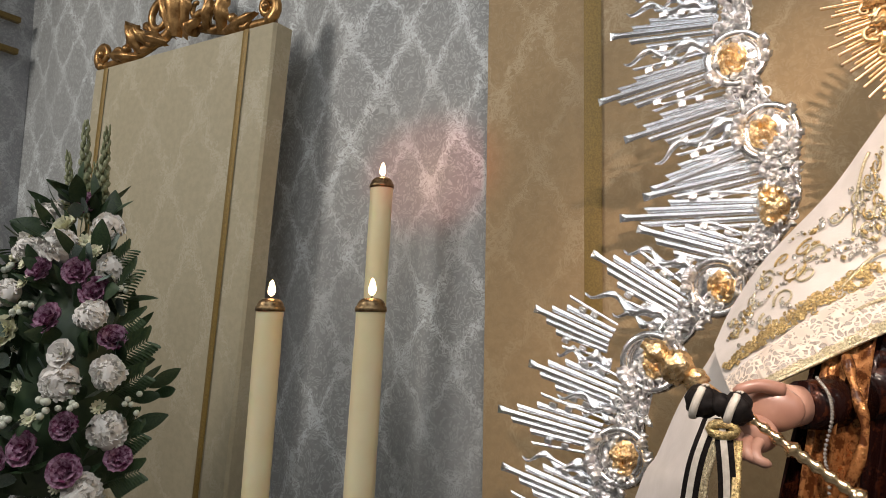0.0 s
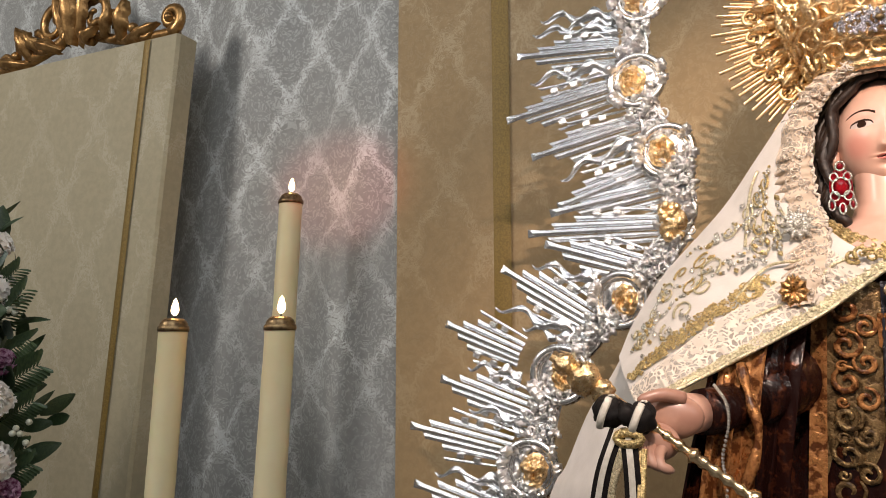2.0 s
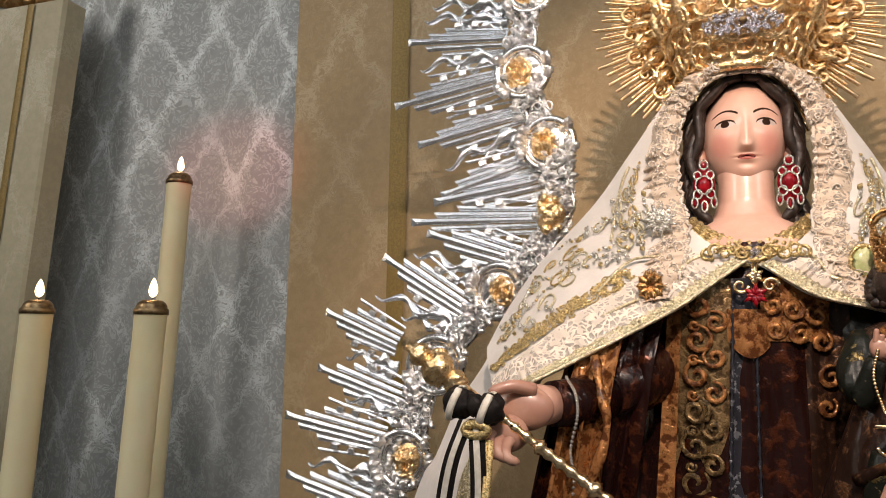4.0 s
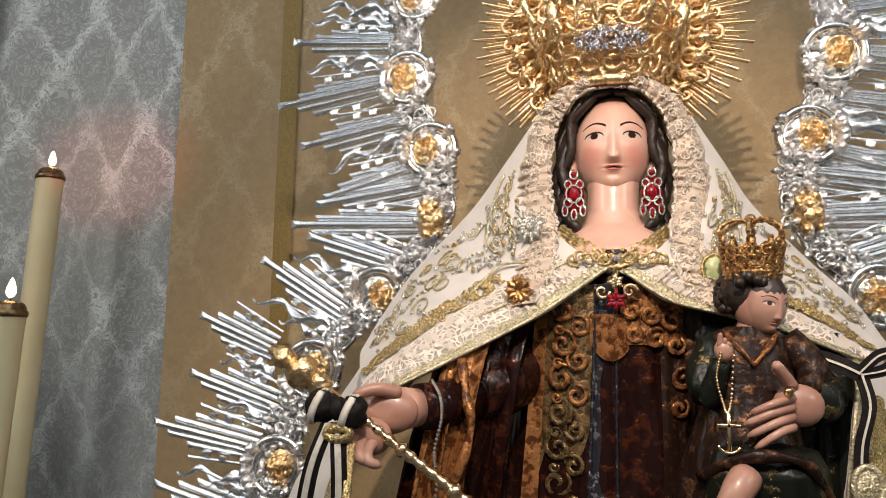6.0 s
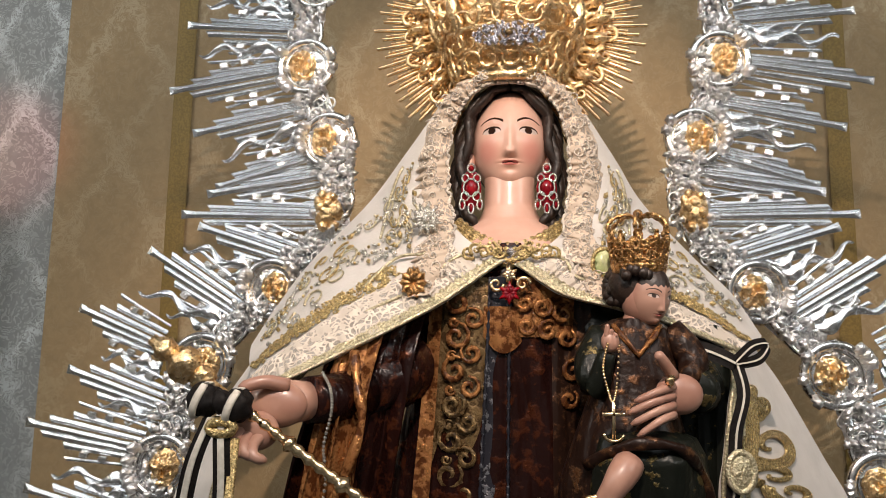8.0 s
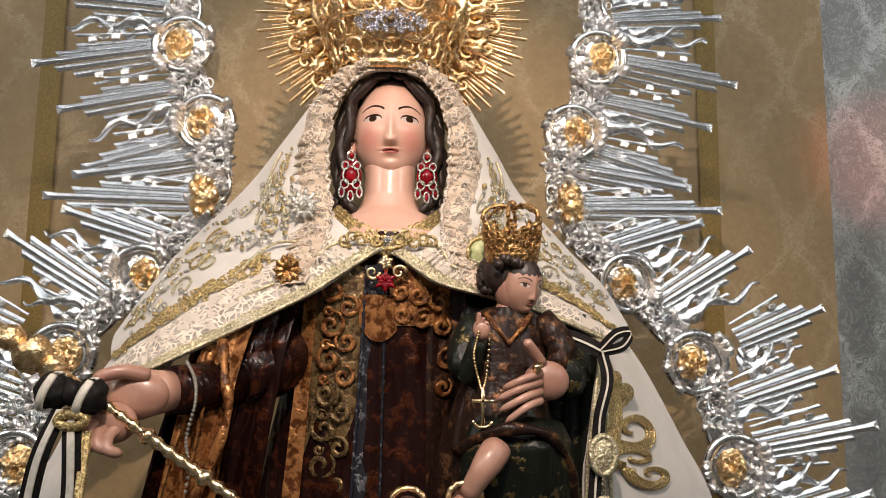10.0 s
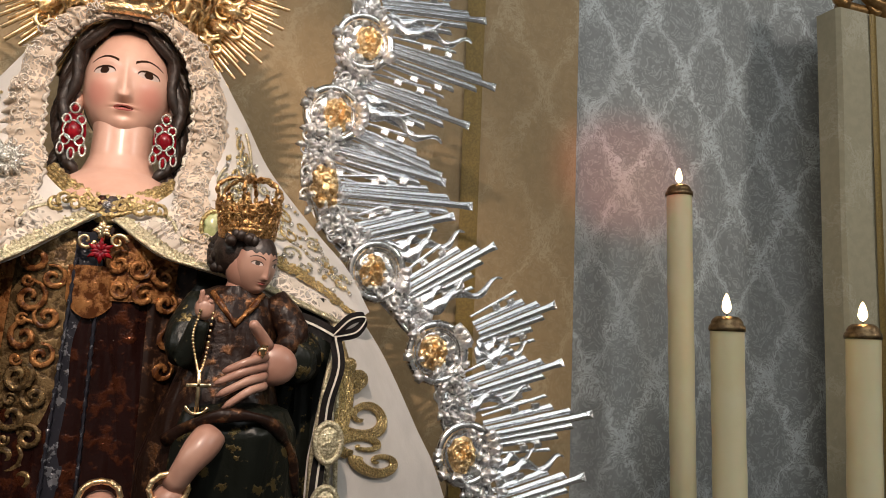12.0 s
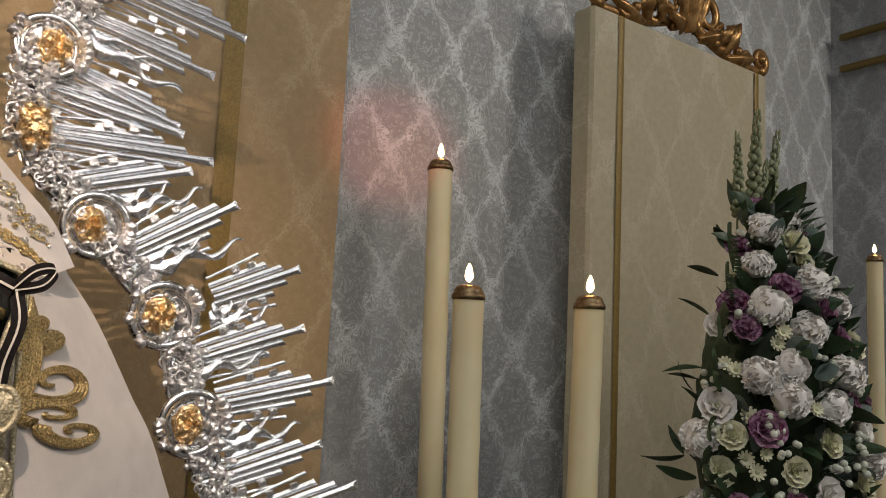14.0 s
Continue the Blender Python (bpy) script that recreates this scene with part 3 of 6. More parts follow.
for side in (-1, 1):
    path = spline([(x, 0, z) for x, z in RING], 110)
    g = Geo()
    for s in (-1, 1):
        pts = []
        for i, p in enumerate(path):
            d = path[min(i + 1, 110)] - path[max(i - 1, 0)]
            nrm = Vector((d.z, 0, -d.x)).normalized()
            q = p + nrm * s * (0.026 + 0.006 * math.sin(i * 1.1))
            pts.append(aur(side * q.x, q.z, 0.012))
        g.tube(pts, 0.0065, 6)
    part("ring_band", g, M_SILVER, aureole)
    g = Geo()
    rng = random.Random(11)
    for i in range(2, 109):
        p = path[i]
        for k in range(9):
            c = (side * (p.x + rng.uniform(-0.038, 0.038)), p.z + rng.uniform(-0.02, 0.02))
            y = aur(0, c[1], 0.012 + rng.uniform(0, 0.014)).y
            if k < 3:
                curl(g, c, rng.uniform(0.009, 0.018), rng, y)
            elif k < 8:
                a = rng.uniform(0, 6.3)
                leafblade(g, c, (c[0] + 0.028 * math.cos(a), c[1] + 0.028 * math.sin(a)), 0.0075, y, 0.012)
            else:
                g.ball((c[0], y - 0.006, c[1]), rng.uniform(0.004, 0.008), 8, 6)
    for i in range(109):
        p, q = path[i], path[i + 1]
        d = (q - p).normalized() * 0.034
        g.add([aur(side * (p.x + d.z), p.z - d.x, 0.006), aur(side * (p.x - d.z), p.z + d.x, 0.006), aur(side * (q.x - d.z), q.z + d.x, 0.006), aur(side * (q.x + d.z), q.z - d.x, 0.006)], [(0, 1, 2, 3)])
    ob = tagged(part("silver_foliage", g, M_SILVER_CHASED, aureole, "chased silver leaves and scrolls"), kind="stuff")
    # medallions
    for i, (x, z, rx, rz) in enumerate(((0.40, 2.80, 0.062, 0.062), (0.488, 2.575, 0.062, 0.062), (0.498, 2.345, 0.064, 0.064), (0.430, 2.150, 0.062, 0.062), (0.543, 1.790, 0.060, 0.062), (0.690, 1.614, 0.066, 0.064), (0.760, 1.392, 0.064, 0.064), (0.86, 1.17, 0.064, 0.064))):
        c = aur(side * x, z, 0.022)
        med = Geo()
        n = 36
        med.tube([(c.x + rx * math.cos(2 * math.pi * k / n), c.y - 0.010, c.z + rz * math.sin(2 * math.pi * k / n)) for k in range(n)], 0.0105, 8, 0, 0.9, True)
        med.tube([(c.x + rx * 0.80 * math.cos(2 * math.pi * k / n), c.y - 0.004, c.z + rz * 0.80 * math.sin(2 * math.pi * k / n)) for k in range(n)], 0.005, 6, 0, 0.9, True)
        med.sheet(lambda u, v: (c.x + rx * v * math.cos(2 * math.pi * u), c.y - 0.012 + 0.014 * v * v, c.z + rz * v * math.sin(2 * math.pi * u)), 28, 5, 0, True)
        medal = part("medallion", med, M_SILVER, aureole, "round silver medallion with a gilt relief")
        rel = Geo()

        def bumpy(u, v):
            a = 2 * math.pi * u
            q = 0.64 * v * (1 + 0.16 * noise.noise((math.cos(a) * 2, math.sin(a) * 2, i)))
            x2, z2 = q * math.cos(a), q * math.sin(a)
            h = 0.022 * (1 - v ** 2.2) + 0.022 * noise.noise((x2 * 4.5 + i * 7, z2 * 4.5, side)) * (1 - v ** 4) + 0.012 * noise.noise((x2 * 10, z2 * 10, i))
            return (c.x + rx * x2 * 0.82 + side * (0.009 if z > 1.9 else -0.010), c.y - 0.012 - h, c.z + rz * z2)
        rel.sheet(bumpy, 36, 14, 0, True)
        part("gilt_relief", rel, M_GOLD, medal, "lumpy gilt relief")
        leaf = Geo()
        rng = random.Random(i)
        for k in range(9):
            a = rng.uniform(-0.8, 0.8) + (math.pi if (k < 6) == (side < 0) else 0)
            leafblade(leaf, (c.x + rx * 0.92 * math.cos(a), c.z + rz * 0.92 * math.sin(a)), (c.x + rx * 1.3 * math.cos(a + 0.3), c.z + rz * 1.3 * math.sin(a + 0.3)), 0.013, c.y - 0.012, 0.012)
        part("silver_leaves", leaf, M_SILVER_CHASED, medal)
    # gilt boss where the horizontal rays spring
    g = Geo()
    c = aur(side * 0.418, 1.972, 0.03)
    rng = random.Random(3)
    g.ball((c.x, c.y, c.z), (0.030, 0.024, 0.046), 20, 14, 0, 0.35, 3.0)
    for k in range(14):
        g.ball((c.x + rng.uniform(-0.026, 0.026), c.y - 0.016, c.z + rng.uniform(-0.04, 0.04)), rng.uniform(0.007, 0.013), 8, 6, 0, 0.3, 2)
    tagged(part("gilt_boss", g, M_GOLD, aureole, "gilt boss of leaves"), kind="stuff")

part("stem", Geo().tube([(0, 2.17, 0.5), (0, 2.2, 1.4)], 0.03, 12).tube([(-0.90, AY0 - 0.04, 1.02), (0, 2.16, 0.96), (0.90, AY0 - 0.04, 1.02)], 0.012, 8), M_SILVER, aureole)
pedestal = thing("pedestal", "plain dark wooden pedestal under the image", "pedestal", geo=Geo().box((-0.75, 1.66, 0), (0.75, 2.35, 0.5), 0.02), mats=simple("dark_wood", (0.10, 0.05, 0.025), (0.06, 0.03, 0.015), 12, 0.4))


# ---------- the image: one plain carved figure ----------
def lathe_path(g, stations, seg=28, slot=0, fold=0.0, freq=9):
    """A loft of ellipses: centre, half width, half depth, with carved folds."""
    n = len(stations)

    def fn(u, v):
        k = v * (n - 1)
        i = min(int(k), n - 2)
        t = k - i
        a, b = stations[i], stations[i + 1]
        cx, cy, cz, rx, ry = (a[m] + (b[m] - a[m]) * t for m in range(5))
        w = 2 * math.pi * u
        f = 1 + fold * (math.sin(w * freq + 2.5 * v) * 0.6 + math.sin(w * freq * 1.7 + 1.0 + v * 4) * 0.4)
        return (cx + rx * math.cos(w) * f, cy + ry * math.sin(w) * f, cz)
    return g.sheet(fn, seg, (n - 1) * 6, slot, True)


def face_sheet(g, c, s, slots, lines=True):
    """The painted face: a head form with brow, nose, lips and chin, painted by region. s is the scale."""
    skin, lip, eye, dark = slots
    NU, NV = 300, 380

    def gauss(a, b):
        return math.exp(-(a * a + b * b))

    def fn(u, v):
        a, b = math.pi * (u - 0.5), math.pi * (v - 0.5)
        x, z = math.sin(a) * math.cos(b), math.sin(b)
        low = max(0.0, -z - 0.15)
        X = 0.0805 * x * (1 - 0.26 * low ** 1.5)
        Z = 0.122 * z + 0.0
        D = 0.098 * math.cos(a) * math.cos(b)
        D += 0.012 * gauss((Z + 0.085) / 0.020, X / 0.026)
        zz = Z
        if zz < 0.028:
            t = (0.028 - zz) / 0.062
            prof = 0.0175 * t ** 1.25 if t <= 1 else 0.0175 * max(0.0, math.cos(min(1.0, (t - 1) / 0.2) * 1.571))
            D += prof * math.exp(-(X / (0.0075 + 0.0042 * min(t, 1))) ** 2)
            D += 0.0045 * gauss((abs(X) - 0.0095) / 0.0045, (zz + 0.031) / 0.007)
        D += 0.003 * gauss(X / 0.01, (zz - 0.03) / 0.02)
        D -= 0.0085 * gauss((abs(X) - 0.036) / 0.019, (zz - 0.013) / 0.013)
        D += 0.0050 * gauss((abs(X) - 0.0375) / 0.015, (zz - 0.011) / 0.009)
        D += 0.0045 * gauss(X / 0.017, (zz + 0.049) / 0.0036) + 0.0050 * gauss(X / 0.013, (zz + 0.0575) / 0.0040) - 0.003 * gauss(X / 0.016, (zz + 0.0532) / 0.0014)
        D -= 0.0025 * gauss(X / 0.014, (zz + 0.068) / 0.005)
        return (c[0] + s * X, c[1] - s * D, c[2] + s * Z)
    k = len(g.f)
    g.sheet(fn, NU, NV, skin)
    for i in range(NU * NV):
        p = g.v[g.f[k + i][0]]
        X, Z = (p[0] - c[0]) / s, (p[2] - c[2]) / s
        m = skin
        ax = abs(X) - 0.0375
        arch = 0.0092 * math.sqrt(max(0.0, 1 - (ax / 0.0180) ** 2))
        if abs(ax) < 0.0180 and -0.48 * arch < Z - 0.0115 < arch * 1.02:
            m = eye if ax * ax + (Z - 0.0142) ** 2 > 0.0076 ** 2 else dark
        if abs(ax) < 0.0192 and -0.0004 < Z - 0.0115 - arch * 0.95 < 0.0034:
            m = dark
        bz = 0.0315 + 0.0095 * (1 - ((abs(X) - 0.037) / 0.024) ** 2)
        if 0.014 < abs(X) < 0.061 and abs(Z - bz) < 0.0027 - 0.000030 * (abs(X) - 0.014) * 1000:
            m = dark
        lw = 0.0170
        if abs(X) < lw and -0.0615 + 0.000 < Z < -0.0455:
            t = math.sqrt(max(0.0, 1 - (X / lw) ** 2))
            if -0.0535 - 0.0062 * t < Z < -0.0530 + 0.0042 * t * (1 - 0.25 * math.exp(-(X / 0.003) ** 2)):
                m = lip
        if lines and abs(X) < lw * 0.92 and abs(Z + 0.0532 - 0.0012 * math.cos(X * 260)) < 0.0008:
            m = dark
        if not lines and Z > 0.056 - 0.10 * abs(X) + 0.004 * math.sin(X * 300):
            m = dark
        g.m[k + i] = m


SLOTS = [M_SKIN, M_LIP, M_EYE, M_HAIR, M_HABIT, M_HABIT_GOLD, M_TRIM, M_BLUE, M_GOLD, M_CHILD, M_GREENCLOTH, M_IRIS, M_SKIN_SHADED]
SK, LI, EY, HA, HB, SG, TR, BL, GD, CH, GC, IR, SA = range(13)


def finger(g, pts, r, slot=SA):
    p = spline(pts, 9)
    g.tube(p, [r * (1 - 0.28 * i / 9) if i < 9 else r * 0.35 for i in range(10)], 9, slot)


g = Geo()
HEAD = (0.003, 2.022, 2.088)
face_sheet(g, HEAD, 1.0, (SK, LI, EY, IR))
g.ball((0.003, 2.035, 2.095), (0.084, 0.09, 0.118), 30, 20, HA)
for s in (-1, 1):
    g.ball((0.003 + s * 0.083, 2.005, 2.052), (0.010, 0.016, 0.024), 12, 8, SK)
    for k in range(19):
        q = k / 18
        top = (0.003 + s * 0.002, 1.958 + 0.065 * q, 2.206 + 0.006 * math.sin(q * 3))
        lock = spline([top, (s * (0.042 + 0.02 * q), 1.950 + 0.06 * q, 2.188 + 0.014 * q), (s * (0.079 + 0.016 * q), 1.968 + 0.05 * q, 2.135), (s * (0.092 + 0.018 * q), 1.975 + 0.04 * q, 2.06), (s * (0.088 + 0.020 * q), 1.972 + 0.04 * q, 1.985), (s * (0.080 + 0.026 * q), 1.960 + 0.04 * q, 1.935), (s * (0.074 + 0.034 * q), 1.950 + 0.05 * q, 1.905)], 40)
        lock = [p + Vector((s * 0.0075 * math.sin(i * 0.62 + k * 0.35), 0.004 * math.cos(i * 0.6 + k), 0)) * min(1, i / 10) for i, p in enumerate(lock)]
        g.tube(lock, [0.0082 + 0.0028 * math.sin(i * 0.75 + k * 1.7) for i in range(41)], 7, HA)
# neck and chest
lathe_path(g, [(0.003, 2.005, 2.03, 0.055, 0.055), (0.003, 1.998, 1.99, 0.052, 0.055), (0.003, 1.995, 1.95, 0.054, 0.057), (0.003, 1.99, 1.92, 0.066, 0.064), (0.003, 1.975, 1.895, 0.10, 0.078), (0.003, 1.965, 1.865, 0.13, 0.095), (0.003, 1.96, 1.83, 0.15, 0.10)], 32, SK)
# carved habit
lathe_path(g, [(0, 1.97, 1.86, 0.14, 0.10), (0, 1.965, 1.80, 0.185, 0.118), (0, 1.955, 1.70, 0.20, 0.125), (0, 1.95, 1.58, 0.195, 0.13), (-0.01, 1.95, 1.42, 0.22, 0.14), (0, 1.96, 1.0, 0.32, 0.19), (0, 1.97, 0.5, 0.40, 0.24)], 84, HB, 0.035, 7)
# scapular: copper border, gilt field, dark strip, gilt field


def scap(x0, x1, x2, x3, lift, slot, nu=10, drop=1.25):
    def fn(u, v):
        z = 1.79 - v * drop
        xa, xb = x0 + (x2 - x0) * v, x1 + (x3 - x1) * v
        x = xa + (xb - xa) * u
        y = 1.838 - lift - 0.030 * max(0, (1.70 - z)) + 0.9 * x * x + 0.007 * math.sin(x * 46 + z * 5) + 0.004 * noise.noise((x * 20, z * 8, 3))
        return (x, y, z)
    g.sheet(fn, nu, 50, slot)


scap(-0.142, -0.118, -0.235, -0.190, 0.020, TR, 6)
scap(-0.120, -0.034, -0.195, -0.070, 0.012, SG, 16)
scap(-0.036, 0.004, -0.075, 0.000, 0.020, BL, 8)
scap(0.002, 0.080, -0.005, 0.090, 0.010, HB, 16)
scap(0.078, 0.150, 0.085, 0.200, 0.012, CH, 12)


def on_scap(x, z, lift):
    return (x, 1.838 - lift - 0.030 * max(0, (1.70 - z)) + 0.9 * x * x + 0.007 * math.sin(x * 46 + z * 5), z)


# large carved C-scrolls down the gilt field, copper ones over the breast, beaded lines beside the dark strip
for k in range(15):
    z = 1.742 - k * 0.062
    f = (1.79 - z) / 1.25
    x = -0.078 - 0.055 * f
    for cx, cz, r, hand, st, w in ((x - 0.012, z, 0.027, 1, 1.2, 0.0040), (x + 0.016, z - 0.030, 0.021, -1, 2.0, 0.0036), (x - 0.020, z - 0.036, 0.010, -1, 0.3, 0.0026)):
        pts = spiral(cx, cz, r, 1.35, st + 0.4 * math.sin(k * 2.1), hand * (-1) ** k, 14)
        g.tube([on_scap(p[0], p[1], 0.017) for p in pts], [w * (0.6 + 0.9 * math.sin(math.pi * i / 14)) for i in range(15)], 7, TR if k < 3 else SG, 0.6)
for cx, cz, r, hand in ((0.030, 1.742, 0.022, 1), (0.062, 1.735, 0.020, -1), (0.100, 1.725, 0.022, 1), (0.034, 1.700, 0.018, -1), (0.072, 1.692, 0.020, 1), (0.106, 1.680, 0.018, -1), (0.118, 1.62, 0.022, 1), (0.110, 1.57, 0.018, -1)):
    g.tube([on_scap(p[0], p[1], 0.018) for p in spiral(cx, cz, r, 1.3, 1.0, hand, 14)], [0.0038 * (0.6 + 0.9 * math.sin(math.pi * i / 14)) for i in range(15)], 7, TR, 0.42)
scap(0.016, 0.124, 0.010, 0.118, 0.014, TR, 10, 0.11)
for x0, x1 in ((-0.034, -0.072), (0.002, -0.002)):
    g.tube([on_scap(x0 + (x1 - x0) * i / 120, 1.745 - i * 0.0075, 0.024) for i in range(121)], [0.0030 + 0.0012 * math.sin(i * 2.3) for i in range(121)], 6, BL)
# gilt shield on the breast
g.sheet(lambda u, v: (-0.045 + 0.075 * u, 1.812 + 10 * (0.075 * (u - 0.45)) ** 2, 1.735 - 0.085 * v * (1 - 0.35 * (2 * u - 1) ** 2)), 12, 10, TR)
# right arm: wide sleeve, cuff and hand
def draped(x0, x1, ztop, y0, shift, n, depth, slot, zlow=0.55):
    """A hanging of carved folds between x0 and x1."""
    def fn(u, v):
        z = ztop(u) + 0.075 + (zlow - ztop(u) - 0.075) * v ** 1.15
        ph = math.pi * (n * u + 0.9 * v + 0.3 * math.sin(3.5 * v + u * 2))
        f = abs(math.sin(ph)) ** 0.55 + 0.35 * noise.noise((u * 6, v * 5, slot))
        return (x0 + (x1 - x0) * u + shift * v + 0.012 * math.sin(ph * 2), y0(u) - depth * f * (0.35 + 0.65 * min(1, v * 5)) - 0.02 * v + 0.06 * max(0.0, 1 - 8 * v), z)
    g.sheet(fn, 120, 60, slot)


draped(-0.315, -0.13, lambda u: 1.605 + 0.105 * u, lambda u: 1.725 + 0.10 * u, -0.17, 3.4, 0.036, HB)
draped(-0.30, -0.22, lambda u: 1.585 + 0.04 * u, lambda u: 1.705 + 0.02 * u, -0.12, 2.2, 0.030, TR)
g.tube(spline([(-0.262, 1.715, 1.650), (-0.250, 1.690, 1.595), (-0.238, 1.675, 1.535), (-0.262, 1.668, 1.455), (-0.31, 1.675, 1.36)], 24), [0.008 + 0.002 * math.sin(i * 0.9) for i in range(25)], 8, TR, 0.7)
g.tube([(-0.15, 1.92, 1.64), (-0.215, 1.83, 1.60), (-0.26, 1.765, 1.58)], [0.065, 0.058, 0.046], 18, HB)
g.tube([(-0.255, 1.765, 1.580), (-0.298, 1.70, 1.571), (-0.325, 1.662, 1.571)], [0.044, 0.041, 0.038], 18, HB)
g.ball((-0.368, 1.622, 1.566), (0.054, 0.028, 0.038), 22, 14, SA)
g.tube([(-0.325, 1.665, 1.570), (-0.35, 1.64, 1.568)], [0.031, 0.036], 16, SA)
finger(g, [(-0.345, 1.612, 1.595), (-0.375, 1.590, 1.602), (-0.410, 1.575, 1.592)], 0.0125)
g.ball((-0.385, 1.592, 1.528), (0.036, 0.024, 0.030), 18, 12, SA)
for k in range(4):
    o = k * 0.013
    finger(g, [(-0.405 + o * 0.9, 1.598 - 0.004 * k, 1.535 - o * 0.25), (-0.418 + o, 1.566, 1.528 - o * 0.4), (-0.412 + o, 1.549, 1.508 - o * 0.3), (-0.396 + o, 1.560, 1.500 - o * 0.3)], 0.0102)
# left arm holding the child
g.tube(spline([(0.17, 1.93, 1.70), (0.27, 1.84, 1.64), (0.315, 1.765, 1.60), (0.30, 1.72, 1.592)], 12), [0.085, 0.08, 0.075, 0.072, 0.068, 0.062, 0.058, 0.052, 0.048, 0.044, 0.04, 0.037, 0.034], 18, GC)
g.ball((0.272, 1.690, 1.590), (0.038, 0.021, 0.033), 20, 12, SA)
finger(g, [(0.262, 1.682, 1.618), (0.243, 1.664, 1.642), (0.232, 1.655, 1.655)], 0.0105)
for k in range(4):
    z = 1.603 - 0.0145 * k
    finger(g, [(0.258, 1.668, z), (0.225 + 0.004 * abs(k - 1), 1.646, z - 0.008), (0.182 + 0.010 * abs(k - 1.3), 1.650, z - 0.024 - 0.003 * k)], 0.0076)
# dark folds of the habit under the mantle on that side
for k in range(6):
    x = 0.20 + 0.03 * k
    g.tube(spline([(x, 1.84, 1.70), (x + 0.02, 1.81, 1.55), (x + 0.015, 1.80, 1.35), (x + 0.03, 1.80, 1.0), (x + 0.04, 1.82, 0.55)], 16), 0.03, 8, GC, 0.7)
statue = thing("statue", "painted carved statue in a gilded dark brown habit", "statue", geo=g, mats=SLOTS)

# ---------- the seated child figure ----------
g = Geo()
CX, CY, CZ = 0.222, 1.745, 1.757
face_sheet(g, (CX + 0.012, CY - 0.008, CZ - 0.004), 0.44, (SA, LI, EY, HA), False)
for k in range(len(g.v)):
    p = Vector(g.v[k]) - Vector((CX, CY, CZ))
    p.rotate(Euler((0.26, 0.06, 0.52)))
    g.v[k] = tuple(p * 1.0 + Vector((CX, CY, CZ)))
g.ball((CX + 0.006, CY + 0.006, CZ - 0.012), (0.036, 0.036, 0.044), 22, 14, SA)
g.ball((CX - 0.004, CY + 0.016, CZ + 0.014), (0.046, 0.042, 0.048), 22, 14, HA)
rng = random.Random(5)
for k in range(46):
    a, b = rng.uniform(0.15 * math.pi, 1.22 * math.pi), rng.uniform(-0.5, 0.9)
    d = Vector((-math.sin(a + 0.25) * math.cos(b), math.cos(a + 1.0) * math.cos(b) * -0.6, math.sin(b)))
    g.ball((CX - 0.004 + d.x * 0.044, CY + 0.012 + d.y * 0.042, CZ + 0.006 + d.z * 0.046), 0.0125, 8, 6, HA, 0.3, 3)
for k in range(34):
    a, b = rng.uniform(-0.15, 2.6), rng.uniform(0.42, 0.95)
    d = Vector((math.cos(a + 0.45) * math.cos(b), -abs(math.sin(a)) * math.cos(b), math.sin(b)))
    g.ball((CX + 0.004 + d.x * 0.040, CY - 0.002 + d.y * 0.042, CZ + 0.004 + d.z * 0.046), 0.0092, 8, 6, HA, 0.3, 3)
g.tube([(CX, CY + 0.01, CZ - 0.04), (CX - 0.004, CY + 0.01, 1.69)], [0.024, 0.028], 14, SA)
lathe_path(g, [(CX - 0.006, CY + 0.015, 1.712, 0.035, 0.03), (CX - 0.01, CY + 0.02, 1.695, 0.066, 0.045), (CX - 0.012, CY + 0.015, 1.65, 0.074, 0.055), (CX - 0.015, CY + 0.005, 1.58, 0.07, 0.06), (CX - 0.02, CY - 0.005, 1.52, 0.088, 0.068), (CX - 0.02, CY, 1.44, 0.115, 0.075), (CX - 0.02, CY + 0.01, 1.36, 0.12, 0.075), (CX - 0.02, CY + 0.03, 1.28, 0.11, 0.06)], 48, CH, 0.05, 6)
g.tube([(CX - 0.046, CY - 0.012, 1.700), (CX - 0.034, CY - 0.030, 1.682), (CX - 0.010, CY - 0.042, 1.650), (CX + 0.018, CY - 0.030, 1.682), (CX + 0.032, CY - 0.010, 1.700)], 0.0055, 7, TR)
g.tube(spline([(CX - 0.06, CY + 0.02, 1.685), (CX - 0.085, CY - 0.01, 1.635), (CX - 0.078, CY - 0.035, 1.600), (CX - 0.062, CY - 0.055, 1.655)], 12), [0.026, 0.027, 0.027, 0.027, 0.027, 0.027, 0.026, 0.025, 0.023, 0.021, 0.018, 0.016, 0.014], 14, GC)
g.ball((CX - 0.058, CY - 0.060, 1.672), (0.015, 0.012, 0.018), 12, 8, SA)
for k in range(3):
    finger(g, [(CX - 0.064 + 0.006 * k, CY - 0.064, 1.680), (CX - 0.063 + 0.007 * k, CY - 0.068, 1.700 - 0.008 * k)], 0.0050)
g.tube(spline([(CX + 0.05, CY + 0.02, 1.69), (CX + 0.085, CY, 1.645), (CX + 0.07, CY - 0.03, 1.61)], 8), [0.03, 0.03, 0.03, 0.029, 0.028, 0.026, 0.022, 0.02, 0.016], 12, CH)
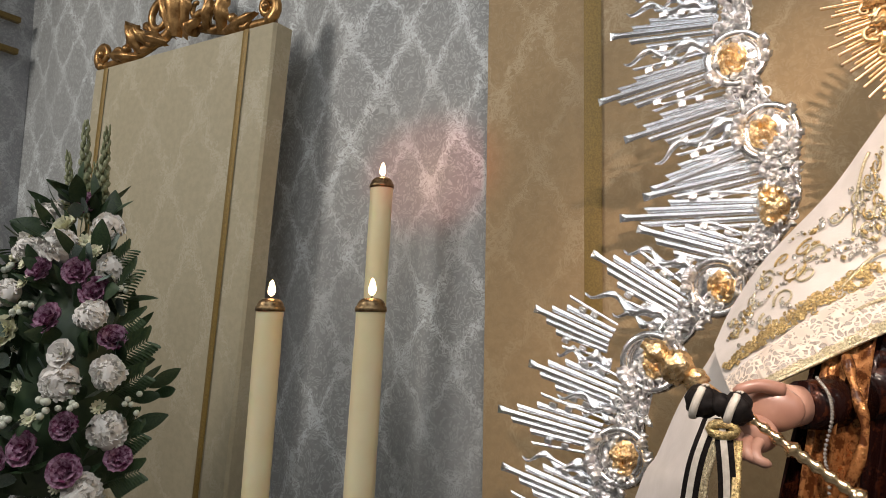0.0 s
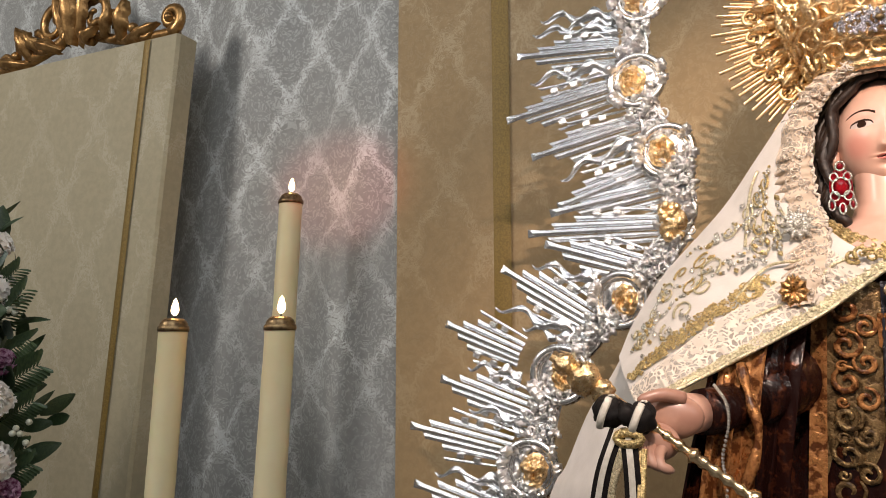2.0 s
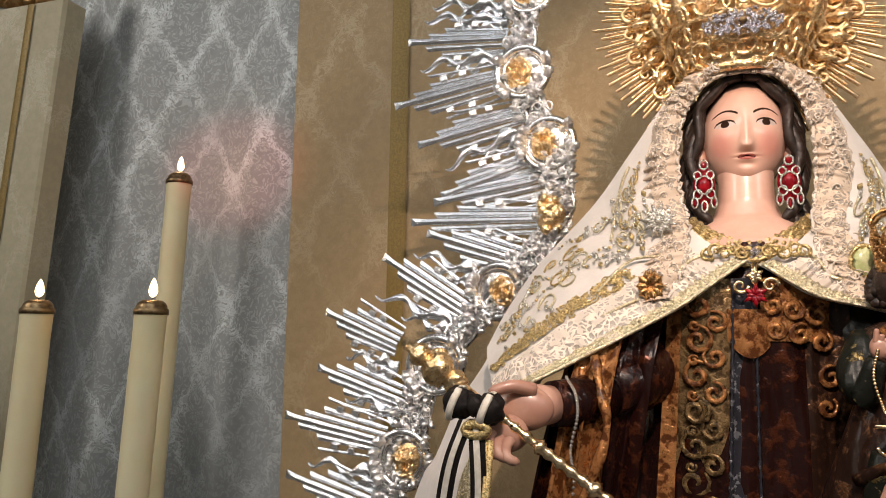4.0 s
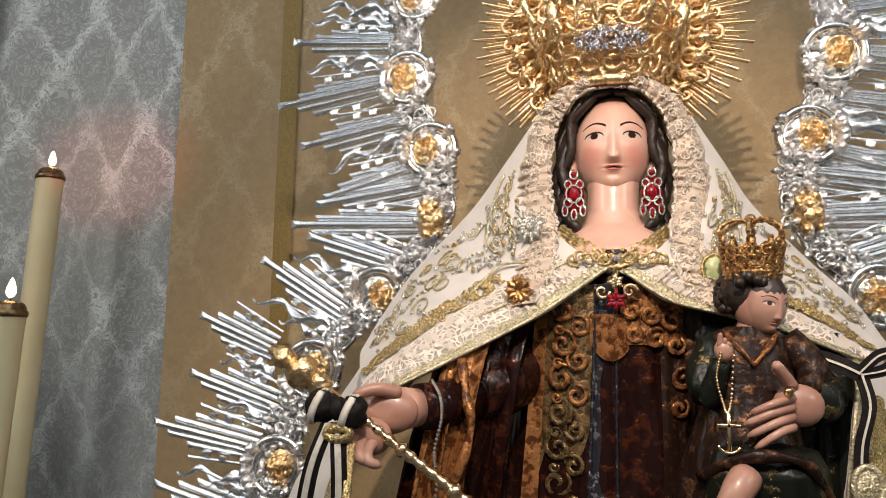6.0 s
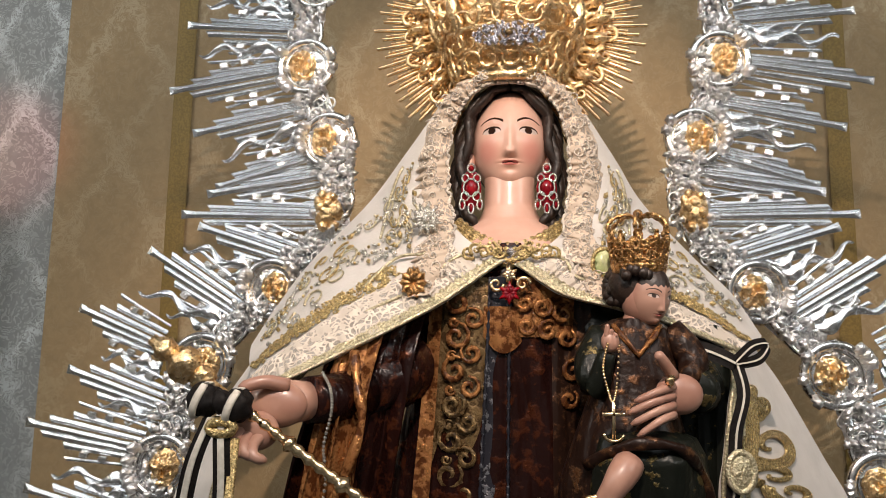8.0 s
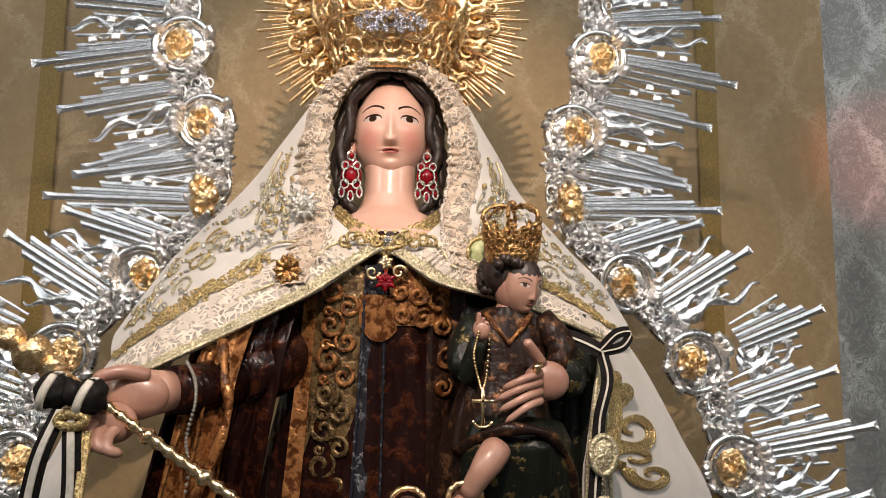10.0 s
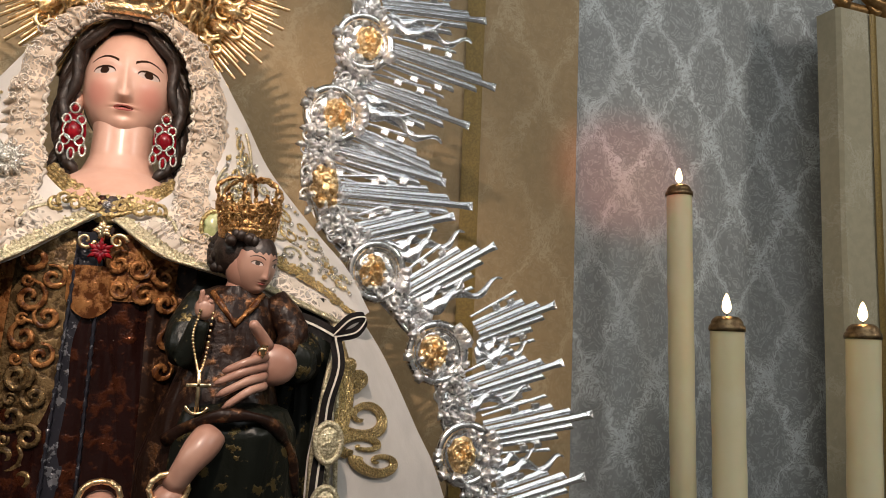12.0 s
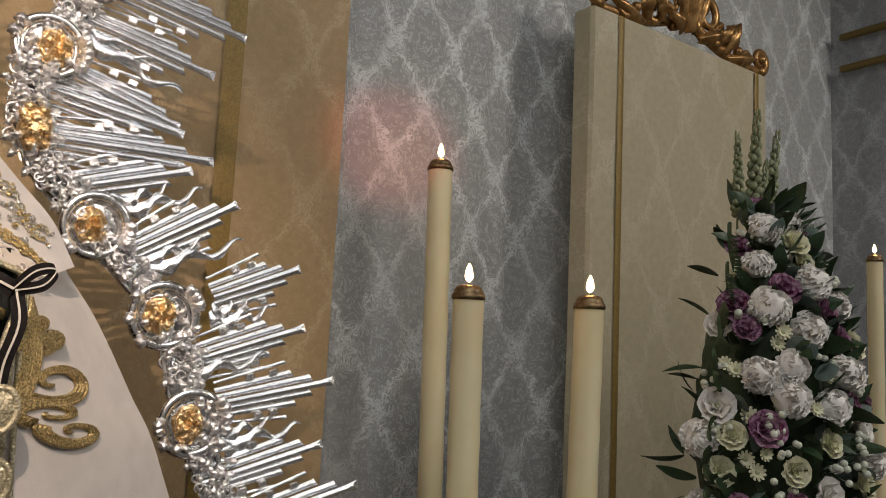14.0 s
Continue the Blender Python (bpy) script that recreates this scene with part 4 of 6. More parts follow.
# cloth over the knees, legs and sandals
lathe_path(g, [(CX - 0.01, CY - 0.02, 1.535, 0.050, 0.04), (CX - 0.005, CY - 0.035, 1.520, 0.080, 0.062), (CX - 0.002, CY - 0.042, 1.49, 0.090, 0.072), (CX, CY - 0.036, 1.44, 0.095, 0.070), (CX, CY - 0.026, 1.37, 0.098, 0.066), (CX, CY - 0.01, 1.26, 0.10, 0.06)], 72, GC, 0.10, 5)
g.tube(spline([(CX - 0.10, CY - 0.06, 1.475), (CX - 0.04, CY - 0.112, 1.515), (CX + 0.035, CY - 0.112, 1.512), (CX + 0.080, CY - 0.07, 1.465), (CX + 0.100, CY - 0.04, 1.39)], 20), [0.009 + 0.002 * math.sin(i * 1.2) for i in range(21)], 7, CH, 0.7)
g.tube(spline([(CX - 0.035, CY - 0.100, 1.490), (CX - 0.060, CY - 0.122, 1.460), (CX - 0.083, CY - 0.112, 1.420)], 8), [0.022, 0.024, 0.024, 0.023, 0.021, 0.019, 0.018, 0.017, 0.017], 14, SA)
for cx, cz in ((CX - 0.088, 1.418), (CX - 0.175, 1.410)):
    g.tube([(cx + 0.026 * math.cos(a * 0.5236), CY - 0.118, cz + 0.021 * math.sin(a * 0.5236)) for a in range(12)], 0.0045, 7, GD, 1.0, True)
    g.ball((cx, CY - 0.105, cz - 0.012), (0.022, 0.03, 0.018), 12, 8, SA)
child = thing("child_statue", "small painted carved child figure in a gilded brown tunic", "statue", geo=g, mats=SLOTS)


# ---------- the mantle ----------
class Cloth:
    """A smooth sheet between two edges, bowed by a middle row."""

    def __init__(self, a, c, b):
        self.a, self.c, self.b = (spline(p, 60) for p in (a, c, b))

    def at(self, u, v, lift=0.0):
        k = max(0.0, min(u, 1.0)) * 60
        i = min(int(k), 59)
        t = k - i
        a, c, b = (r[i].lerp(r[i + 1], t) for r in (self.a, self.c, self.b))
        p = a * (1 - v) ** 2 + c * 2 * v * (1 - v) + b * v * v
        return p + Vector((0, -lift, lift * 0.25))


def cloth_geo(c, nu=70, nv=36, fold=0.0, u0=0.0, u1=1.0, v0=0.0, v1=1.0, lift=0.0, ruffle=0.0, thick=0.004):
    def fn(u, v, back=0.0):
        U, V = u0 + (u1 - u0) * u, v0 + (v1 - v0) * v
        p = c.at(U, V, lift)
        w = fold * math.sin(U * 17 + V * 3) * V + ruffle * (math.sin(U * 95 + 3 * math.sin(U * 31)) * v + 0.5 * math.sin(U * 57))
        return p + Vector((0, w + back, 0))
    g = Geo().sheet(fn, nu, nv)
    if thick:
        g.sheet(lambda u, v: fn(u, v, thick), nu, nv)
    return g


CAPE = {
    -1: Cloth([(-0.150, 2.02, 2.185), (-0.228, 2.03, 2.075), (-0.303, 2.03, 1.971), (-0.425, 2.02, 1.838), (-0.485, 1.98, 1.737), (-0.505, 1.90, 1.66)],
              [(-0.20, 1.90, 1.90), (-0.215, 1.88, 1.90), (-0.26, 1.86, 1.86), (-0.37, 1.83, 1.77), (-0.43, 1.82, 1.70), (-0.485, 1.82, 1.63)],
              [(-0.004, 1.835, 1.822), (-0.075, 1.815, 1.770), (-0.143, 1.79, 1.722), (-0.277, 1.735, 1.648), (-0.367, 1.70, 1.600), (-0.44, 1.735, 1.57)]),
    1: Cloth([(0.165, 2.02, 2.165), (0.229, 2.03, 2.063), (0.284, 2.03, 1.968), (0.386, 2.02, 1.849), (0.445, 1.98, 1.775), (0.480, 1.92, 1.69)],
             [(0.20, 1.90, 1.90), (0.22, 1.88, 1.90), (0.25, 1.87, 1.87), (0.33, 1.86, 1.80), (0.39, 1.86, 1.75), (0.455, 1.86, 1.68)],
             [(0.010, 1.835, 1.815), (0.06, 1.815, 1.777), (0.107, 1.80, 1.750), (0.192, 1.80, 1.730), (0.275, 1.80, 1.706), (0.41, 1.82, 1.655)]),
}
TRAIN = {
    -1: Cloth([(-0.47, 2.0, 1.76), (-0.535, 2.01, 1.635), (-0.600, 2.01, 1.535), (-0.652, 2.01, 1.420), (-0.695, 2.01, 1.340), (-0.80, 2.0, 1.0), (-0.86, 2.0, 0.52)],
              [(-0.42, 1.87, 1.74), (-0.46, 1.84, 1.62), (-0.51, 1.82, 1.52), (-0.56, 1.82, 1.42), (-0.60, 1.82, 1.33), (-0.68, 1.82, 1.0), (-0.70, 1.82, 0.52)],
              [(-0.34, 1.86, 1.68), (-0.37, 1.79, 1.60), (-0.43, 1.755, 1.53), (-0.475, 1.75, 1.46), (-0.495, 1.75, 1.36), (-0.52, 1.74, 1.0), (-0.54, 1.74, 0.52)]),
    1: Cloth([(0.43, 2.0, 1.77), (0.478, 2.0, 1.688), (0.540, 2.0, 1.597), (0.612, 2.0, 1.462), (0.675, 2.0, 1.335), (0.78, 2.0, 1.0), (0.84, 2.0, 0.52)],
             [(0.41, 1.87, 1.74), (0.43, 1.85, 1.66), (0.46, 1.83, 1.58), (0.50, 1.82, 1.46), (0.53, 1.82, 1.35), (0.58, 1.82, 1.0), (0.62, 1.82, 0.52)],
             [(0.385, 1.83, 1.69), (0.385, 1.79, 1.632), (0.366, 1.755, 1.56), (0.352, 1.75, 1.48), (0.345, 1.75, 1.38), (0.345, 1.74, 1.0), (0.36, 1.74, 0.52)]),
}
mantle = thing("mantle", "cream silk mantle with gold embroidery and lace over the shoulders", "mantle")
part("hood", Geo().sheet(lambda u, v: (0.158 * math.sin((u - 0.5) * 3.5) * (1 + 0.1 * v), 2.02 + 0.11 * v, 2.10 + (0.125 - 0.03 * v) * math.cos((u - 0.5) * 3.5) - (0.35 * v if abs(u - 0.5) > 0.4 else 0)), 30, 8), M_CREAM, mantle)


def stitched(g, c, pts, r, lift=0.006, slot=0, taper=0.4, seg=6):
    n = len(pts)
    g.tube([c.at(u, v, lift) for u, v in pts], [r * (1 - (1 - taper) * i / (n - 1)) for i in range(n)], seg, slot, 0.7)


def uvspiral(u, v, r, turns, start, hand, du, dv, n=20):
    return [(u + (p[0]) * du, v + (p[1]) * dv) for p in spiral(0, 0, r, turns, start, hand, n)]


for side in (-1, 1):
    cape, train = CAPE[side], TRAIN[side]
    part("shoulder_cape", cloth_geo(cape, fold=0.006), M_CREAM, mantle)
    part("train", cloth_geo(train, 80, 30, fold=0.004), M_CREAM, mantle)
    part("lace_trim", cloth_geo(cape, 200, 10, u0=0.10, u1=1.0, v0=0.74, v1=1.0, lift=0.009, ruffle=0.0045, thick=0), M_LACE_WHITE, mantle, "ruffled cream lace trim")
    g = Geo()
    for dv, r in ((0.997, 0.0040), (0.958, 0.0022)):
        stitched(g, cape, [(0.02 + 0.97 * i / 60, dv) for i in range(61)], r, 0.012, 0, 1.0)
    rng = random.Random(8)
    for k in range(260):
        u = 0.04 + 0.95 * k / 260
        stitched(g, cape, uvspiral(u, 0.972 + rng.uniform(-0.012, 0.012), rng.uniform(0.004, 0.007), 1.2, rng.uniform(0, 6), 1, 1.6, 4.0, 8), 0.0019, 0.013)
    tagged(part("gold_braid", g, M_THREAD_PALE, mantle, "gold braid along the hem"), kind="stuff")
    g = Geo()
    for k in range(330):
        t = rng.random()
        u, v = 0.40 + 0.58 * t, 0.62 + 0.07 * (1 - t) + rng.uniform(-0.045, 0.055)
        stitched(g, cape, uvspiral(u, v, rng.uniform(0.005, 0.010), 1.1, rng.uniform(0, 6), rng.choice((-1, 1)), 1.2, 2.4, 7), 0.0020, 0.008)
    tagged(part("gold_fringe", g, M_THREAD, mantle, "band of tarnished gold embroidery"), kind="stuff")
    g = Geo()
    stitched(g, cape, [(0.08 + 0.44 * i / 40, 0.86 - 0.02 * math.sin(i * 0.2)) for i in range(41)], 0.0032, 0.010, 0, 1.0)
    stitched(g, cape, [(0.14 + 0.36 * i / 40, 0.68 + 0.05 * math.sin(i * 0.16)) for i in range(41)], 0.003, 0.008, 0, 1.0)
    stitched(g, cape, [(0.20 + 0.20 * i / 30, 0.10 + 0.33 * (i / 30) ** 1.5) for i in range(31)], 0.003, 0.007, 0, 1.0)
    rng = random.Random(31)
    for k in range(26):
        u, v = rng.uniform(0.18, 0.86), rng.uniform(0.16, 0.58)
        one = Geo()
        stitched(one, cape, uvspiral(u, v, rng.uniform(0.016, 0.030), 1.3, rng.uniform(0, 6.3), rng.choice((-1, 1)), 1.35, 2.7), 0.0027, 0.007)
        part("gold_scroll", one, M_THREAD_PALE if k % 3 else M_THREAD, mantle)
    part("gold_cord", g, M_THREAD_PALE, mantle, "raised gold thread lines")
    g = Geo()
    for k in range(60):
        u, v = rng.uniform(0.12, 0.88), rng.uniform(0.12, 0.66)
        a = rng.uniform(0, 6.3)
        p, q = cape.at(u, v, 0.004), cape.at(u + 0.022 * math.cos(a), v + 0.045 * math.sin(a), 0.010)
        mid = (p + q) / 2
        g.tube([p, mid, q], [0.002, 0.0055, 0.0015], 6, k % 3 if k % 3 < 2 else 0, 0.6)
    # dotted vines of sequins that curl over the shoulder
    for a0, b0, a1, b1, bow in ((0.20, 0.30, 0.52, 0.10, 0.10), (0.24, 0.46, 0.62, 0.26, 0.08), (0.36, 0.56, 0.84, 0.40, -0.08), (0.62, 0.14, 0.90, 0.34, 0.07), (0.14, 0.16, 0.30, 0.60, -0.06)):
        for i in range(46):
            t = i / 45
            p = cape.at(a0 + (a1 - a0) * t + 0.006 * math.sin(i * 1.3), b0 + (b1 - b0) * t + bow * math.sin(math.pi * t) + 0.012 * math.sin(i * 0.7), 0.006)
            g.ball(p, (0.0034, 0.0024, 0.0034), 6, 4, 0 if i % 4 else 1)
    tagged(part("sequin_leaves", g, [M_SEQUIN, M_THREAD], mantle, "sequined leaves"), kind="stuff")
    # train embroidery
    g = Geo()
    for k in range(4):
        stitched(g, train, [(0.10 + 0.85 * i / 80, 0.985 - 0.045 * k) for i in range(81)], 0.0042, 0.005, 0, 1.0)
    for k in range(80):
        u = 0.12 + 0.8 * k / 80
        stitched(g, train, uvspiral(u, 0.93, 0.010, 1.2, k * 1.3, 1 if k % 2 else -1, 0.8, 5.0, 8), 0.0028, 0.007)
    tagged(part("gold_edging", g, M_THREAD_PALE, mantle, "gold net edging of the train"), kind="stuff")
    if side > 0:
        g = Geo()
        for k, (u, v, r, tn, st, hd) in enumerate(((0.37, 0.70, 0.052, 1.0, 1.6, 1), (0.455, 0.62, 0.075, 1.15, 1.2, -1), (0.36, 0.60, 0.03, 1.2, 3.0, 1), (0.54, 0.66, 0.06, 1.2, 0.5, 1), (0.60, 0.55, 0.05, 1.2, 2.0, -1), (0.30, 0.72, 0.03, 1.2, 0.0, -1))):
            for m in range(4):
                stitched(g, train, uvspiral(u, v, r * (1 - 0.11 * m), tn, st, hd, 0.9, 4.4, 30), 0.0044, 0.006, 0, 0.5)
        for k in range(8):
            stitched(g, train, [(0.20 + 0.36 * i / 40, 0.80 + 0.018 * (k - 4) * math.sin(math.pi * i / 40) - 0.04 * math.sin(i * 0.12)) for i in range(41)], 0.0048, 0.006, 0, 0.8)
        part("gold_foliage", g, M_THREAD, mantle, "large embroidered gold foliage")
        for z, rx, rz in ((1.468, 0.021, 0.031), (1.367, 0.021, 0.031)):
            c = Vector((0.372, 1.716, z))
            g = Geo()
            g.tube([(c.x + rx * math.cos(k * 0.2618), c.y, c.z + rz * math.sin(k * 0.2618)) for k in range(24)], 0.0055, 7, 0, 0.8, True)
            g.sheet(lambda a, v: (c.x + rx * v * math.cos(2 * math.pi * a), c.y - 0.006 * (1 - v * v) + 0.003 * noise.noise((a * 20, v * 6, z)), c.z + rz * v * math.sin(2 * math.pi * a)), 24, 6, 0, True)
            part("medal", g, M_THREAD_PALE, mantle, "oval pale gold embroidered badge")

# lace veil framing the face
veil = thing("lace_veil", "ecru lace veil framing the carved face", "veil")
for side in (-1, 1):
    inner = spline([(0.0, 1.925, 2.203), (side * 0.050, 1.930, 2.196), (side * 0.092, 1.945, 2.165), (side * 0.116, 1.952, 2.11), (side * 0.124, 1.945, 2.04), (side * 0.118, 1.925, 1.955), (side * 0.106, 1.885, 1.895), (side * 0.115, 1.83, 1.815), (side * 0.140, 1.80, 1.755)], 90)
    outer = spline([(0.0, 1.955, 2.240), (side * 0.070, 1.96, 2.236), (side * 0.130, 1.975, 2.195), (side * 0.172, 1.985, 2.12), (side * 0.190, 1.965, 2.03), (side * 0.190, 1.935, 1.94), (side * 0.185, 1.895, 1.865), (side * 0.190, 1.845, 1.80), (side * 0.200, 1.815, 1.745)], 90)

    def lace_fn(u, v, back=0.0):
        k = min(u * 90, 89.999)
        i = int(k)
        a, b = inner[i].lerp(inner[i + 1], k - i), outer[i].lerp(outer[i + 1], k - i)
        p = a.lerp(b, v)
        bow = math.sin(math.pi * v)
        w = 0.006 * math.sin(u * 140 + 4 * math.sin(u * 23)) * (0.3 + abs(v - 0.4)) + 0.004 * noise.noise((u * 40, v * 5, side))
        return p + Vector((w * 0.6, -0.024 * bow + w + back, w * 0.5))
    part("lace", Geo().sheet(lace_fn, 220, 12), M_LACE, veil)
    part("lining", Geo().sheet(lambda u, v: lace_fn(u, v, 0.012), 90, 6), M_CREAM, veil)
    g = Geo()
    rng = random.Random(2)
    for k in range(70):
        u, v = rng.random(), rng.uniform(0.15, 0.9)
        c = Vector(lace_fn(u, v)) + Vector((0, -0.003, 0))
        pts = spiral(c.x, c.z, rng.uniform(0.008, 0.014), 1.2, rng.uniform(0, 6), rng.choice((-1, 1)), 10)
        g.tube([(p[0], c.y + (p[0] - c.x) * 0.0, p[1]) for p in pts], 0.0016, 5)
    tagged(part("corded_lace", g, M_LACE_WHITE, veil, "corded flowers in the lace"), kind="stuff")
    g = Geo()
    g.tube([Vector(lace_fn(i / 120, 0.0)) + Vector((0, -0.003, 0)) for i in range(121)], [0.0035 + 0.0015 * math.sin(i * 2.1) for i in range(121)], 6)
    part("scalloped_edge", g, M_LACE_WHITE, veil)

# gold collar
g = Geo()
for k in range(5):
    pts = spline([(-0.100 - 0.004 * k, 1.945 - 0.004 * k, 1.918 - 0.006 * k), (-0.055, 1.895 - 0.005 * k, 1.878 - 0.009 * k), (0.004, 1.872 - 0.006 * k, 1.857 - 0.011 * k), (0.062, 1.895 - 0.005 * k, 1.878 - 0.009 * k), (0.107 + 0.004 * k, 1.945 - 0.004 * k, 1.916 - 0.006 * k)], 50)
    g.tube(pts, [0.0055 + 0.002 * math.sin(i * 1.9 + k) for i in range(51)], 7)
collar = thing("collar", "gold embroidered collar round the neck", "collar", geo=g, mats=M_THREAD)


def rosette(g, c, r, rays, y, slot=0):
    for k in range(rays):
        a = 2 * math.pi * k / rays
        q = r * (1 if k % 2 else 0.68)
        g.tube([(c[0], y, c[1]), (c[0] + q * 0.6 * math.cos(a), y - 0.003, c[1] + q * 0.6 * math.sin(a)), (c[0] + q * math.cos(a), y, c[1] + q * math.sin(a))], [0.003, 0.0045, 0.001], 6, slot)


clasp = thing("mantle_clasp", "gold filigree clasp closing the mantle at the breast", "clasp")
g = Geo()
for s in (-1, 1):
    for k in range(5):
        scrollwork(g, spiral(0.004 + s * (0.022 + 0.014 * k), 1.836 + 0.006 * (k % 2), 0.013, 1.3, k * 1.4, s), 0.0038, 0.0018, 1.822 + 0.002 * k)
tagged(part("filigree", g, M_THREAD, clasp), kind="stuff")
g = Geo().ball((0.004, 1.815, 1.835), 0.008, 10, 8)
part("stone", g, M_DIAMOND, clasp)
brooch = thing("brooch", "gold badge with a red enamel star on the breast", "brooch")
g = Geo()
rosette(g, (0.002, 1.758), 0.021, 12, 1.800)
part("star", g, M_RED, brooch, "red enamel star")
g = Geo()
rosette(g, (0.002, 1.792), 0.016, 10, 1.806)
g.tube([(0.002, 1.806, 1.815), (0.002, 1.803, 1.775)], 0.004, 6)
for s in (-1, 1):
    scrollwork(g, spiral(0.002 + s * 0.024, 1.775, 0.014, 1.2, 0, s), 0.004, 0.002, 1.805)
tagged(part("mount", g, M_GOLD_SMOOTH, brooch), kind="stuff")
star = thing("star_brooch", "silver star brooch with many fine rays pinned on lace", "brooch")
part("stone", Geo().ball((-0.158, 1.858, 1.905), 0.010, 10, 8), M_SEQUIN, star)
for k in range(22):
    a, q = 2 * math.pi * k / 22, 0.036 * (1 if k % 2 else 0.68)
    part("ray", Geo().tube([(-0.158, 1.862, 1.905), (-0.158 + q * 0.6 * math.cos(a), 1.859, 1.905 + q * 0.6 * math.sin(a)), (-0.158 + q * math.cos(a), 1.862, 1.905 + q * math.sin(a))], [0.003, 0.0045, 0.001], 6), M_SEQUIN, star)
badge = thing("gold_medal", "embossed gold devotional badge pinned on the mantle", "badge")
part("boss", Geo().ball((-0.172, 1.80, 1.775), (0.018, 0.008, 0.024), 18, 12, 0, 0.5, 4), M_OLDGOLD, badge)
for k in range(10):
    g = Geo()
    leafblade(g, (-0.172, 1.775), (-0.172 + 0.026 * math.cos(k * 0.63), 1.775 + 0.030 * math.sin(k * 0.63)), 0.008, 1.796, 0.006)
    part("leaf", g, M_OLDGOLD, badge)
badge = thing("enamel_badge", "oval green and gold enamel badge pinned on the mantle", "badge")
part("enamel", Geo().ball((0.172, 1.815, 1.815), (0.018, 0.008, 0.024), 18, 12, 0, 0.5, 4), M_GREEN, badge)
part("rim", Geo().tube([(0.172 + 0.020 * math.cos(k * 0.2618), 1.812, 1.815 + 0.027 * math.sin(k * 0.2618)) for k in range(24)], 0.004, 7, 0, 0.8, True), M_THREAD, badge)

# earrings
for s in (-1, 1):
    x = 0.001 + s * 0.077
    y = 1.948
    er = thing("earring", "silver filigree earring with red stones and drops", "earring", "earrings")
    part("red_stone", Geo().ball((x, y, 1.985), (0.013, 0.006, 0.016), 6, 5), M_RED, er)
    part("red_enamel", Geo().ball((x, y + 0.006, 1.985), (0.021, 0.003, 0.040), 16, 10), M_RED, er, "dark red enamel backing")
    part("red_stone", Geo().ball((x, y, 2.026), 0.006, 10, 6), M_RED, er)
    g = Geo()
    for dx, dz, r in ((0, 2.026, 0.008), (0, 1.985, 0.016), (-0.012, 2.005, 0.007), (0.012, 2.005, 0.007), (-0.012, 1.967, 0.008), (0.012, 1.967, 0.008)):
        g.tube([(x + dx + r * math.cos(k * 0.5236), y - 0.003, dz + r * 1.15 * math.sin(k * 0.5236)) for k in range(12)], 0.0018, 6, 0, 1.0, True)
    for dx, z0 in ((-0.018, 1.958), (0, 1.950), (0.018, 1.958)):
        g.tube([(x + dx + 0.0055 * math.cos(k * 0.5236), y - 0.003, z0 - 0.008 + 0.011 * math.sin(k * 0.5236)) for k in range(12)], 0.0018, 6, 0, 1.0, True)
    tagged(part("filigree", g, M_SEQUIN, er), kind="stuff")
    g = Geo()
    for dx, z0 in ((-0.018, 1.950), (0, 1.942), (0.018, 1.950)):
        g.ball((x + dx, y, z0), (0.0035, 0.003, 0.007), 8, 6)
    tagged(part("drop_stone", g, M_RED, er), kind="stuff")


